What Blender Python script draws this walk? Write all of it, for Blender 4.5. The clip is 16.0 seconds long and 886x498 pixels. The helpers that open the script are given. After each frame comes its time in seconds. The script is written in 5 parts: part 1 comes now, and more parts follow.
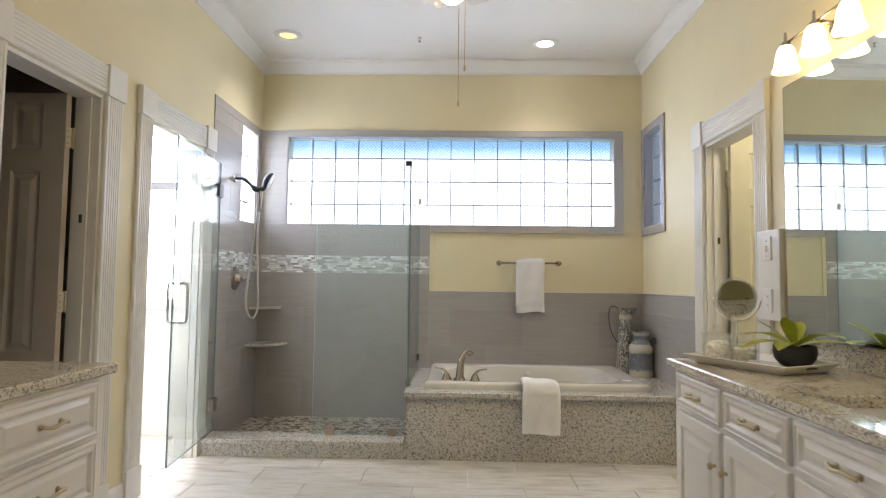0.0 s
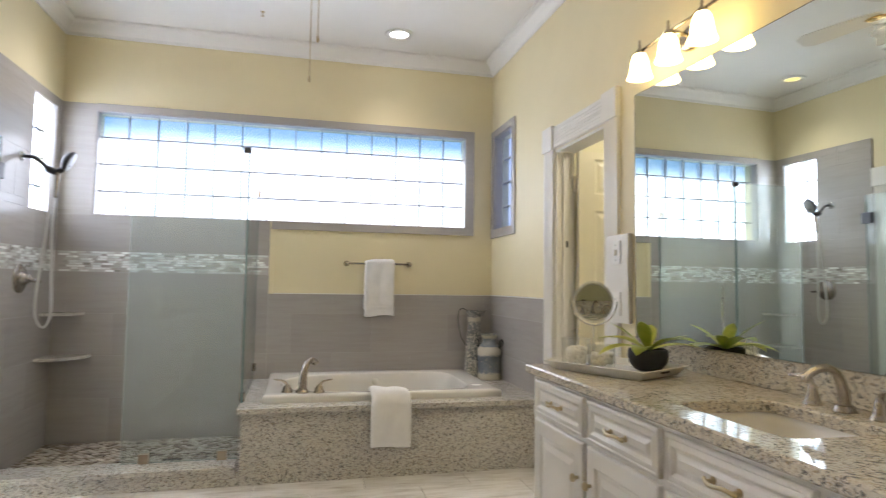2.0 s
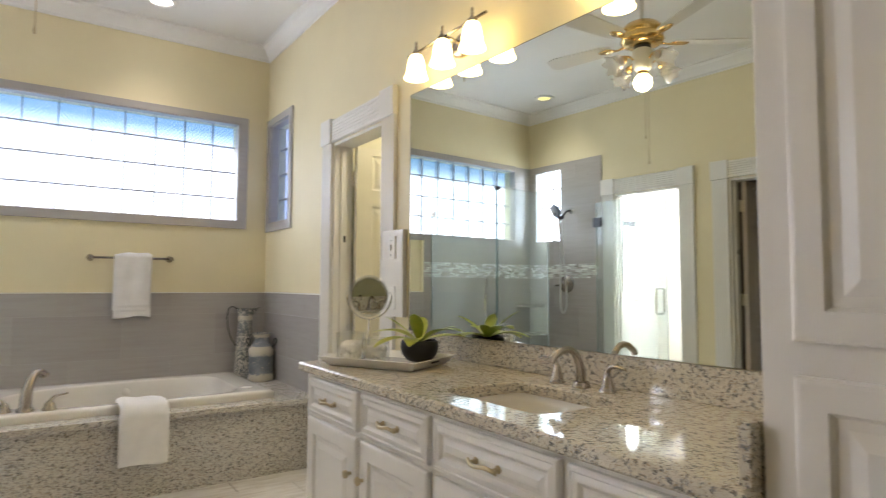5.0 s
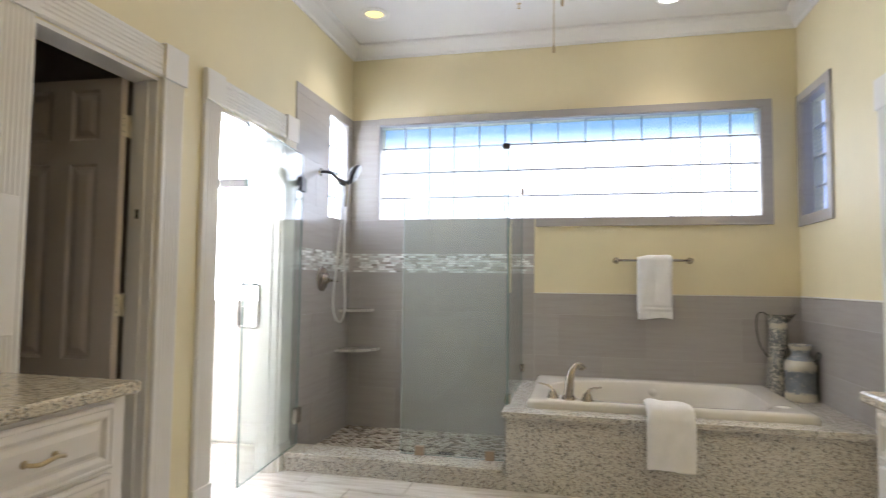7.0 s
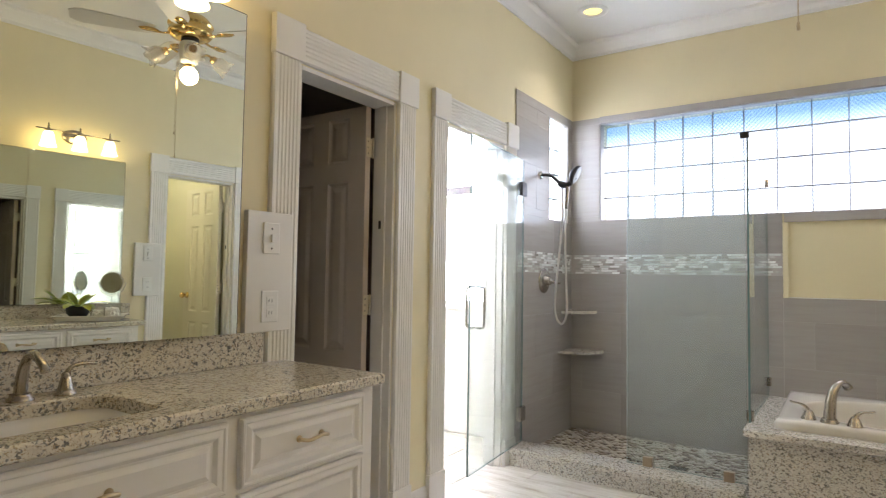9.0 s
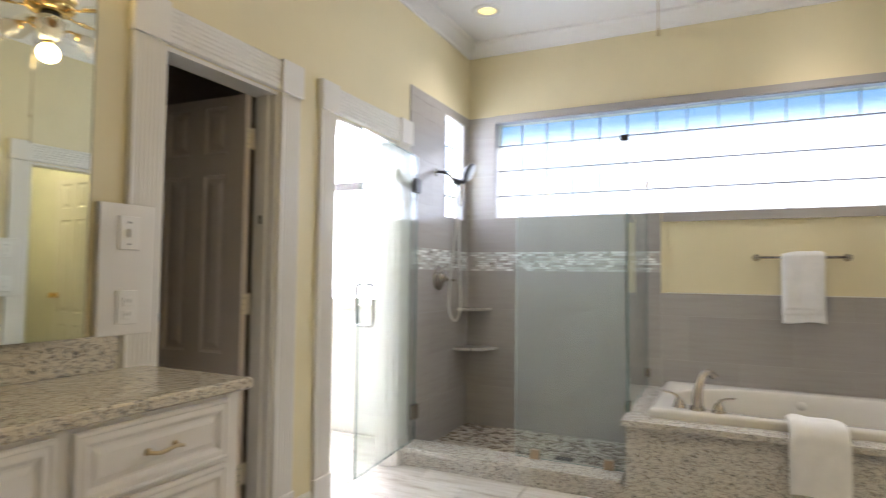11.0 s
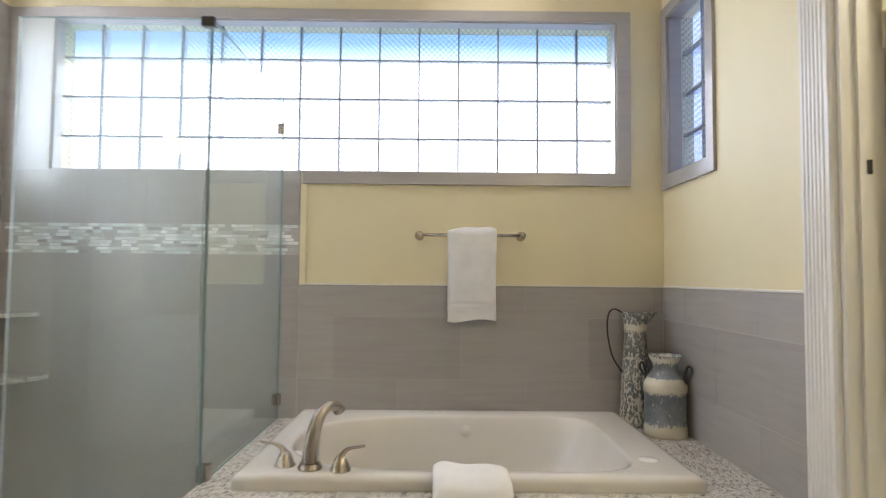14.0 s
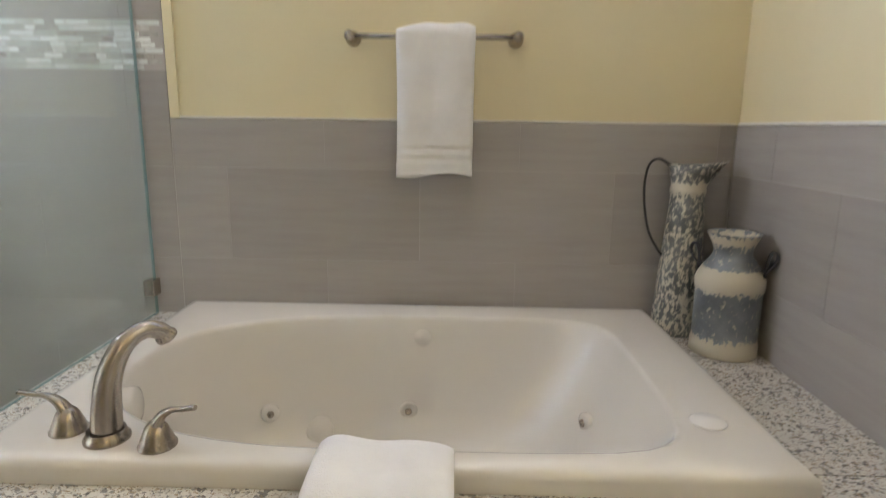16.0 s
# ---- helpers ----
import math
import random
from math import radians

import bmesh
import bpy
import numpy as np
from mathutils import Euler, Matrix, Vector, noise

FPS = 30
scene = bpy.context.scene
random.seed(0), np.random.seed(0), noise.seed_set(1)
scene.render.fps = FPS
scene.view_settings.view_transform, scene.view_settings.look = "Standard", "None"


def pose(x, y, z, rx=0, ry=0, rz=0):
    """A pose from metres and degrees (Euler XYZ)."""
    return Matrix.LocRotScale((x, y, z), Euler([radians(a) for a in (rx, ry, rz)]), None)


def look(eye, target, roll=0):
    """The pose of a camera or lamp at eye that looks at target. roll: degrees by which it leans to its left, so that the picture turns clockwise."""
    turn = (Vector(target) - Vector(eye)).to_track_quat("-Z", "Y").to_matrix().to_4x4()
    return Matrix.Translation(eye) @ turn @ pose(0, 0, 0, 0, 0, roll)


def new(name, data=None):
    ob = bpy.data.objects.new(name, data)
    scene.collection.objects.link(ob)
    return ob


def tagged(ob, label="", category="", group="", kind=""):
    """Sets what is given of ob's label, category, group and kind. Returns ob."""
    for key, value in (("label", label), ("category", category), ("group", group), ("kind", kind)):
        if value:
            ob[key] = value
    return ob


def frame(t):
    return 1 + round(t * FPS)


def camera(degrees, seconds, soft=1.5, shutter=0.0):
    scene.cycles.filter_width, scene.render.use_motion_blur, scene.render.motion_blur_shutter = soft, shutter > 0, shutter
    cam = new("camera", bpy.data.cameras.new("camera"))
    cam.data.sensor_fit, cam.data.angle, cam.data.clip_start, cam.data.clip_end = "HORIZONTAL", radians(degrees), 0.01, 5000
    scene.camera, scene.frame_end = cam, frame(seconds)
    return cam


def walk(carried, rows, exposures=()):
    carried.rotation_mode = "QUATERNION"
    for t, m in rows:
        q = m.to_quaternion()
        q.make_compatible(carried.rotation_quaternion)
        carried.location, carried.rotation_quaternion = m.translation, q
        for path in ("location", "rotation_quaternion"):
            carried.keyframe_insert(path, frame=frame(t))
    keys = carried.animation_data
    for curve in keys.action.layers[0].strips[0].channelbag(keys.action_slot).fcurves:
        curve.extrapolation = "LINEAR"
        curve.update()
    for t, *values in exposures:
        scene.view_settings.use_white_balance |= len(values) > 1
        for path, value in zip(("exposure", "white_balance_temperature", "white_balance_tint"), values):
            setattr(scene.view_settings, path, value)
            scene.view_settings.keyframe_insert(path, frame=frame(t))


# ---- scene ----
cam = camera(73.9, 16.0, soft=1.1, shutter=0.5)
PATH = [
    (0, (0.096, -0.138, 1.132), (0.037, 1.858, 1.248), 0.7),
    (0.5, (0.081, 0.052, 1.146), (0.015, 2.047, 1.261), 0.6),
    (1, (0.089, 0.139, 1.137), (0.054, 2.135, 1.258), 0.9),
    (1.5, (0.078, 0.143, 1.142), (0.299, 2.127, 1.264), 0.8),
    (2, (0.067, 0.133, 1.144), (0.537, 2.073, 1.268), 0.8),
    (2.5, (0.051, 0.105, 1.144), (0.754, 1.973, 1.271), 0.5),
    (3, (0.05, 0.07, 1.141), (0.956, 1.849, 1.27), 0.5),
    (3.2, (0.058, 0.069, 1.139), (1.034, 1.81, 1.268), 0.4),
    (4.2, (0.08, 0.135, 1.135), (1.325, 1.7, 1.258), 0.3),
    (5.3, (0.102, 0.2, 1.131), (1.08, 1.94, 1.247), 0.3),
    (5.5, (0.102, 0.225, 1.142), (0.905, 2.053, 1.251), 0.3),
    (6, (0.111, 0.355, 1.134), (0.463, 2.32, 1.247), 0.7),
    (6.5, (0.159, 0.421, 1.122), (0.027, 2.413, 1.243), 0.8),
    (7, (0.151, 0.401, 1.14), (-0.295, 2.347, 1.251), 0.7),
    (7.5, (0.162, 0.394, 1.143), (-0.532, 2.267, 1.25), 0.7),
    (8, (0.171, 0.377, 1.158), (-0.722, 2.163, 1.257), 0.9),
    (8.5, (0.168, 0.374, 1.161), (-0.863, 2.084, 1.259), 0.9),
    (8.7, (0.17, 0.372, 1.163), (-0.903, 2.056, 1.26), 0.9),
    (9.8, (0.209, 0.418, 1.167), (-0.995, 2.015, 1.259), 0.9),
    (10.8, (0.248, 0.464, 1.172), (-0.747, 2.197, 1.259), 0.8),
    (11, (0.247, 0.482, 1.167), (-0.621, 2.282, 1.257), 0.7),
    (11.5, (0.209, 0.523, 1.155), (-0.326, 2.448, 1.247), 0.5),
    (12, (0.199, 0.624, 1.122), (-0.113, 2.597, 1.22), 0.5),
    (12.5, (0.225, 0.882, 1.107), (0.043, 2.871, 1.213), 0.4),
    (13, (0.293, 1.193, 1.095), (0.189, 3.188, 1.205), 0.4),
    (13.5, (0.382, 1.548, 1.104), (0.378, 3.545, 1.206), 0.3),
    (14, (0.514, 1.919, 1.103), (0.526, 3.917, 1.201), 0.5),
    (14.5, (0.62, 2.271, 1.097), (0.625, 4.269, 1.182), 0.6),
    (15, (0.728, 2.546, 1.093), (0.72, 4.546, 1.067), 0.8),
    (15.5, (0.758, 2.726, 1.044), (0.723, 4.72, 0.885), 0.8),
    (16, (0.726, 2.892, 1.051), (0.694, 4.849, 0.643), 0.8),
]
walk(cam, [(t, look(eye, target, roll)) for t, eye, target, roll in PATH],
     [(0, 1.59, 5900, 19), (13, 1.63, 5900, 19), (15, 1.74, 5900, 19), (16, 1.62, 5950, 19)])


# ---- light ----
world = bpy.data.worlds.new("world")
scene.world = world
world.use_nodes = True
wn = world.node_tree
sky = wn.nodes.new("ShaderNodeTexSky")
sky.sky_type, sky.sun_disc = "NISHITA", False
sky.sun_elevation, sky.sun_rotation = radians(42), radians(-25)
wn.nodes["Background"].inputs["Strength"].default_value = 0.12
wn.links.new(sky.outputs[0], wn.nodes["Background"].inputs[0])
sun_data = bpy.data.lights.new("sun", "SUN")
sun_data.energy, sun_data.angle, sun_data.color = 4.0, radians(0.6), (1.0, 0.95, 0.86)
sun = new("sun", sun_data)
sun.matrix_world = look((-2.0, 9.0, 8.0), (-1.0, 3.4, 1.0))


def lamp(name, kind, m, energy, colour, size=0.05, spot=None):
    d = bpy.data.lights.new(name, kind)
    d.energy, d.color = energy, colour
    if kind == "AREA":
        d.shape, d.size = "DISK", size
    else:
        d.shadow_soft_size = size
    if spot:
        d.spot_size, d.spot_blend = radians(spot), 1.0
    ob = new(name, d)
    ob.matrix_world = m
    return ob


window_light = bpy.data.lights.new("window_daylight", "AREA")
window_light.shape, window_light.size, window_light.size_y, window_light.energy = "RECTANGLE", 2.70, 0.56, 7.0
window_light.color, window_light.spread = (1.0, 0.985, 0.95), radians(150)
new("window_daylight", window_light).matrix_world = look((0.0, 4.909, 1.90), (0.0, 0.0, 1.90))

WARM = (1.0, 0.90, 0.74)


# ---- materials ----
def mat(name, colour, rough=0.5, metal=0.0, **more):
    m = bpy.data.materials.new(name)
    m.use_nodes = True
    b = m.node_tree.nodes["Principled BSDF"]
    b.inputs["Base Color"].default_value = (*colour, 1)
    b.inputs["Roughness"].default_value = rough
    b.inputs["Metallic"].default_value = metal
    for key, value in more.items():
        b.inputs[key.replace("_", " ")].default_value = value
    return m


def bsdf(m):
    return m.node_tree.nodes["Principled BSDF"]


def add(m, kind, **values):
    n = m.node_tree.nodes.new(kind)
    for key, value in values.items():
        n.inputs[key.replace("_", " ")].default_value = value
    return n


def link(m, a, b):
    m.node_tree.links.new(a, b)


def coords(m, scale=(1, 1, 1), rot=(0, 0, 0), own=False):
    """World-sized coordinates: every mesh here is built in metres."""
    c = add(m, "ShaderNodeTexCoord") if own else add(m, "ShaderNodeNewGeometry")
    mp = add(m, "ShaderNodeMapping")
    mp.inputs["Scale"].default_value = scale
    mp.inputs["Rotation"].default_value = [radians(a) for a in rot]
    link(m, c.outputs["Object"] if own else c.outputs["Position"], mp.inputs[0])
    return mp.outputs[0]


def ramp(m, fac, stops, mode="LINEAR"):
    r = add(m, "ShaderNodeValToRGB")
    r.color_ramp.interpolation = mode
    el = r.color_ramp.elements
    while len(el) < len(stops):
        el.new(0.5)
    for e, (p, c) in zip(el, stops):
        e.position, e.color = p, (*c, 1) if len(c) == 3 else c
    link(m, fac, r.inputs[0])
    return r.outputs[0]


def noise_at(m, vec, scale, detail=3.0, rough=0.55):
    n = add(m, "ShaderNodeTexNoise", Scale=scale, Detail=detail, Roughness=rough)
    link(m, vec, n.inputs["Vector"])
    return n.outputs["Fac"]


def mixed(m, fac, a, b, mode="MIX"):
    n = m.node_tree.nodes.new("ShaderNodeMix")
    n.data_type, n.blend_type = "RGBA", mode
    for sock, v in ((n.inputs[0], fac), (n.inputs[6], a), (n.inputs[7], b)):
        if isinstance(v, bpy.types.NodeSocket):
            link(m, v, sock)
        else:
            sock.default_value = v if isinstance(v, (int, float)) else (*v, 1)
    return n.outputs[2]


def bump(m, height, strength, dist=0.002):
    b = add(m, "ShaderNodeBump", Strength=strength, Distance=dist)
    link(m, height, b.inputs["Height"])
    link(m, b.outputs[0], bsdf(m).inputs["Normal"])


def paint(name, colour, rough=0.55, vary=0.06, grain=260, relief=0.12):
    m = mat(name, colour, rough)
    v = coords(m)
    big = noise_at(m, v, 1.7, 4)
    dark = tuple(c * (1 - vary) for c in colour)
    light = tuple(min(1, c * (1 + vary * 0.5)) for c in colour)
    link(m, ramp(m, big, [(0.3, dark), (0.7, light)]), bsdf(m).inputs["Base Color"])
    bump(m, noise_at(m, v, grain, 2), relief, 0.0015)
    return m


def granite(name, base, dark, brown, scale, amount, rough=0.12):
    m = mat(name, base, rough)
    v = coords(m)
    warp = add(m, "ShaderNodeTexNoise", Scale=scale * 0.6, Detail=2.0)
    link(m, v, warp.inputs["Vector"])
    vv = add(m, "ShaderNodeVectorMath")
    vv.operation = "MULTIPLY_ADD"
    vv.inputs[1].default_value = (0.02, 0.02, 0.02)
    link(m, warp.outputs["Color"], vv.inputs[0])
    link(m, v, vv.inputs[2])
    cells = add(m, "ShaderNodeTexVoronoi", Scale=scale)
    link(m, vv.outputs[0], cells.inputs["Vector"])
    small = add(m, "ShaderNodeTexVoronoi", Scale=scale * 2.3)
    link(m, vv.outputs[0], small.inputs["Vector"])
    cloud = noise_at(m, v, scale * 0.22, 3)
    tone = ramp(m, cells.outputs["Color"], [(0.0, tuple(c * 0.8 for c in base)), (0.45, base), (1.0, tuple(min(1, c * 1.12) for c in base))])
    pick = add(m, "ShaderNodeMath")
    pick.operation = "MULTIPLY_ADD"
    link(m, cloud, pick.inputs[0])
    pick.inputs[1].default_value = 0.7
    sep = add(m, "ShaderNodeSeparateColor")
    link(m, cells.outputs["Color"], sep.inputs[0])
    link(m, sep.outputs[1], pick.inputs[2])
    spots = ramp(m, pick.outputs[0], [(0.0, (1, 1, 1)), (amount, (1, 1, 1)), (amount + 0.03, (0, 0, 0))])
    sep2 = add(m, "ShaderNodeSeparateColor")
    link(m, small.outputs["Color"], sep2.inputs[0])
    flecks = ramp(m, sep2.outputs[0], [(0.0, (1, 1, 1)), (0.13, (1, 1, 1)), (0.16, (0, 0, 0))])
    c1 = mixed(m, spots, tone, ramp(m, sep.outputs[0], [(0.2, dark), (0.8, tuple(d * 1.9 for d in dark))]))
    c2 = mixed(m, flecks, c1, brown)
    link(m, c2, bsdf(m).inputs["Base Color"])
    return m


M_YELLOW = paint("pale_yellow_paint", (0.75, 0.67, 0.435), 0.6, 0.05)
M_CEIL = paint("white_ceiling_paint", (0.80, 0.79, 0.76), 0.7, 0.03, 180)
M_WHITE = paint("white_gloss_paint", (0.78, 0.75, 0.70), 0.28, 0.03, 90, 0.02)
M_TRIM = paint("white_trim_paint", (0.76, 0.74, 0.69), 0.35, 0.04, 90, 0.02)
# Walls of the unlit closet: its shade is put into the dark colour.
M_UNLITWALL = paint("unlit_closet_paint", (0.34, 0.30, 0.26), 0.7, 0.06)
M_DOOR = paint("beige_door_paint", (0.62, 0.54, 0.46), 0.4, 0.04)
M_LIGHTDOOR = paint("cream_door_paint", (0.66, 0.62, 0.48), 0.4, 0.04)
M_HINGE = mat("cream_painted_hinge", (0.72, 0.66, 0.52), 0.35, 0.2)
M_CREAM = paint("cream_closet_paint", (0.64, 0.61, 0.44), 0.6, 0.04)
M_GRANITE = granite("speckled_granite", (0.62, 0.60, 0.55), (0.16, 0.155, 0.15), (0.36, 0.29, 0.21), 150, 0.56, 0.16)
M_COUNTER = granite("polished_counter_granite", (0.67, 0.62, 0.51), (0.15, 0.145, 0.135), (0.42, 0.33, 0.21), 170, 0.56, 0.05)


def wall_tile():
    m = mat("grey_wall_tile", (0.40, 0.365, 0.35), 0.22)
    v = coords(m, (2.2, 2.2, 26))
    streak = noise_at(m, v, 1.6, 5, 0.6)
    info = add(m, "ShaderNodeObjectInfo")
    tone = ramp(m, streak, [(0.25, (0.374, 0.351, 0.329)), (0.5, (0.401, 0.378, 0.354)), (0.8, (0.424, 0.401, 0.378))])
    shade = ramp(m, info.outputs["Random"], [(0, (0.93, 0.93, 0.93)), (1, (1.05, 1.05, 1.05))])
    link(m, mixed(m, 1.0, tone, shade, "MULTIPLY"), bsdf(m).inputs["Base Color"])
    bump(m, streak, 0.08, 0.001)
    return m


M_TILE = wall_tile()
M_GROUT = paint("grey_grout", (0.465, 0.435, 0.415), 0.85, 0.05)


def floor_tile():
    m = mat("veined_floor_tile", (0.70, 0.66, 0.60), 0.16)
    v = coords(m, (2.0, 9.0, 1), (0, 0, 24))
    wav = noise_at(m, v, 1.5, 6, 0.62)
    v2 = coords(m, (3.0, 22.0, 1), (0, 0, 20))
    fine = noise_at(m, v2, 1.4, 4, 0.6)
    tone = ramp(m, wav, [(0.30, (0.46, 0.41, 0.35)), (0.43, (0.70, 0.67, 0.62)), (0.57, (0.82, 0.80, 0.77)), (0.72, (0.56, 0.51, 0.45))])
    tone2 = mixed(m, 0.35, tone, ramp(m, fine, [(0.35, (0.52, 0.47, 0.41)), (0.6, (0.78, 0.75, 0.71))]))
    info = add(m, "ShaderNodeObjectInfo")
    shade = ramp(m, info.outputs["Random"], [(0, (0.94, 0.94, 0.94)), (1, (1.04, 1.04, 1.04))])
    link(m, mixed(m, 1.0, tone2, shade, "MULTIPLY"), bsdf(m).inputs["Base Color"])
    return m


M_FLOOR = floor_tile()


def random_tone(name, stops, rough, metal=0.0, island=False):
    m = mat(name, (0.5, 0.5, 0.5), rough, metal)
    src = add(m, "ShaderNodeNewGeometry").outputs["Random Per Island"] if island else add(m, "ShaderNodeObjectInfo").outputs["Random"]
    c = ramp(m, src, stops)
    n = noise_at(m, coords(m), 60, 3)
    link(m, mixed(m, 0.25, c, ramp(m, n, [(0.3, (0.25, 0.24, 0.22)), (0.7, (0.8, 0.8, 0.78))]), "OVERLAY"), bsdf(m).inputs["Base Color"])
    return m


M_MOSAIC = random_tone("glass_stone_mosaic", [(0.0, (0.86, 0.88, 0.86)), (0.2, (0.66, 0.70, 0.68)), (0.42, (0.40, 0.38, 0.35)), (0.58, (0.92, 0.94, 0.92)), (0.8, (0.30, 0.28, 0.26)), (1.0, (0.62, 0.63, 0.60))], 0.08)
PEBBLES = [(0.0, (0.17, 0.13, 0.10)), (0.22, (0.30, 0.25, 0.19)), (0.40, (0.09, 0.07, 0.055)), (0.52, (0.44, 0.40, 0.34)), (0.75, (0.56, 0.52, 0.45)), (1.0, (0.48, 0.45, 0.40))]
M_PEBBLE = random_tone("brown_mosaic_stone", PEBBLES, 0.4)
M_ACRYLIC = mat("white_tub_acrylic", (0.70, 0.67, 0.615), 0.16, Coat_Weight=0.3, Coat_Roughness=0.08)
M_PORCELAIN = mat("white_porcelain", (0.82, 0.80, 0.76), 0.06)


def brushed(name, colour, rough):
    m = mat(name, colour, rough, 1.0)
    v = coords(m, (220, 220, 30))
    r = add(m, "ShaderNodeMapRange")
    r.inputs[3].default_value, r.inputs[4].default_value = rough * 0.99, rough * 1.01
    link(m, noise_at(m, v, 1.0, 2), r.inputs[0])
    link(m, r.outputs[0], bsdf(m).inputs["Roughness"])
    return m


M_NICKEL = brushed("brushed_nickel", (0.43, 0.385, 0.335), 0.27)
M_CHROME = mat("chrome", (0.75, 0.76, 0.77), 0.07, 1.0)
M_BRASS = mat("polished_brass", (0.80, 0.56, 0.22), 0.14, 1.0)
M_AGEDBRASS = brushed("aged_brass", (0.55, 0.45, 0.28), 0.3)
M_BLACK = mat("dark_gunmetal", (0.06, 0.06, 0.065), 0.3, 0.6)
M_MIRROR = mat("mirror_silver", (0.78, 0.82, 0.76), 0.0, 1.0)
M_PLASTIC = mat("white_plastic", (0.78, 0.77, 0.73), 0.35)
M_SLOT = mat("dark_slot", (0.03, 0.03, 0.03), 0.6)


def towel_cloth():
    m = mat("white_terry_cloth", (0.80, 0.79, 0.78), 0.95, Sheen_Weight=0.3)
    v = coords(m)
    n = noise_at(m, v, 420, 2)
    bump(m, n, 0.9, 0.003)
    link(m, ramp(m, noise_at(m, v, 14, 3), [(0.3, (0.83, 0.82, 0.81)), (0.7, (0.90, 0.89, 0.88))]), bsdf(m).inputs["Base Color"])
    return m


M_TOWEL = towel_cloth()


def clear_glass(name, tint, veil=0.0, veil_colour=(0.76, 0.88, 0.86)):
    """Sheet glass: light passes straight through, tinted; a mirror gloss that grows at the edge; a pale diffuse haze
    mixed in.
    """
    m = bpy.data.materials.new(name)
    m.use_nodes = True
    nt = m.node_tree
    nt.nodes.remove(nt.nodes["Principled BSDF"])
    out = nt.nodes["Material Output"]
    tr = nt.nodes.new("ShaderNodeBsdfTransparent")
    tr.inputs[0].default_value = (*tint, 1)
    gl = nt.nodes.new("ShaderNodeBsdfGlossy")
    gl.inputs["Roughness"].default_value = 0.0
    lw = nt.nodes.new("ShaderNodeLayerWeight")
    lw.inputs[0].default_value = 0.5
    pw = nt.nodes.new("ShaderNodeMath")
    pw.operation = "POWER"
    pw.inputs[1].default_value = 5.0
    nt.links.new(lw.outputs["Facing"], pw.inputs[0])
    fr = nt.nodes.new("ShaderNodeMath")
    fr.operation = "MULTIPLY_ADD"
    fr.inputs[1].default_value, fr.inputs[2].default_value = 0.95, 0.045
    nt.links.new(pw.outputs[0], fr.inputs[0])
    body = tr.outputs[0]
    if veil:
        tl = nt.nodes.new("ShaderNodeBsdfTranslucent")
        df = nt.nodes.new("ShaderNodeBsdfDiffuse")
        both = nt.nodes.new("ShaderNodeMixShader")
        haze = nt.nodes.new("ShaderNodeMixShader")
        for n in (tl, df):
            n.inputs[0].default_value = (*veil_colour, 1)
        nt.links.new(tl.outputs[0], both.inputs[1])
        nt.links.new(df.outputs[0], both.inputs[2])
        haze.inputs[0].default_value = veil
        nt.links.new(tr.outputs[0], haze.inputs[1])
        nt.links.new(both.outputs[0], haze.inputs[2])
        body = haze.outputs[0]
    mx = nt.nodes.new("ShaderNodeMixShader")
    nt.links.new(fr.outputs[0], mx.inputs[0])
    nt.links.new(body, mx.inputs[1])
    nt.links.new(gl.outputs[0], mx.inputs[2])
    nt.links.new(mx.outputs[0], out.inputs[0])
    return m


# Pale haze mixed into the shower glass stands in for its veil of reflections.
M_GLASS = clear_glass("shower_glass", (0.935, 0.967, 0.967), 0.058)
M_PANE = clear_glass("window_pane_glass", (0.97, 0.98, 0.98))
# Paler edge copy: the light caught along it is put into the colour.
M_LITEDGE = mat("lit_polished_glass_edge", (0.62, 0.70, 0.70), 0.12)
M_GLASSEDGE = mat("green_glass_edge", (0.16, 0.24, 0.24), 0.15)
M_JARGLASS = clear_glass("jar_glass", (0.985, 0.99, 0.985), 0.03, (0.95, 0.95, 0.93))
M_RIM = clear_glass("clear_acrylic_rim", (0.97, 0.97, 0.96), 0.13, (0.95, 0.94, 0.91))


def block_glass():
    """Pressed glass: a diamond relief that bends and dims the daylight behind it."""
    m = bpy.data.materials.new("pressed_block_glass")
    m.use_nodes = True
    nt = m.node_tree
    b = bsdf(m)
    b.inputs["Base Color"].default_value = (0.75, 0.80, 0.82, 1)
    b.inputs["Roughness"].default_value = 0.15
    v = coords(m, (1, 1, 1), (0, 45, 0))
    ch = add(m, "ShaderNodeTexVoronoi", Scale=50.0, Randomness=0.0)
    link(m, v, ch.inputs["Vector"])
    tr = nt.nodes.new("ShaderNodeBsdfTransparent")
    link(m, ramp(m, ch.outputs["Distance"], [(0.30, (1.0, 1.0, 1.0)), (0.66, (0.60, 0.68, 0.75))]), tr.inputs[0])
    bump(m, ch.outputs["Distance"], 0.7, 0.006)
    mx = nt.nodes.new("ShaderNodeMixShader")
    mx.inputs[0].default_value = 0.84
    nt.links.new(b.outputs[0], mx.inputs[1])
    nt.links.new(tr.outputs[0], mx.inputs[2])
    nt.links.new(mx.outputs[0], nt.nodes["Material Output"].inputs[0])
    return m


M_BLOCK = block_glass()


def glow(name, colour, strength):
    m = bpy.data.materials.new(name)
    m.use_nodes = True
    nt = m.node_tree
    nt.nodes.remove(nt.nodes["Principled BSDF"])
    e = nt.nodes.new("ShaderNodeEmission")
    e.inputs[0].default_value, e.inputs[1].default_value = (*colour, 1), strength
    nt.links.new(e.outputs[0], nt.nodes["Material Output"].inputs[0])
    return m


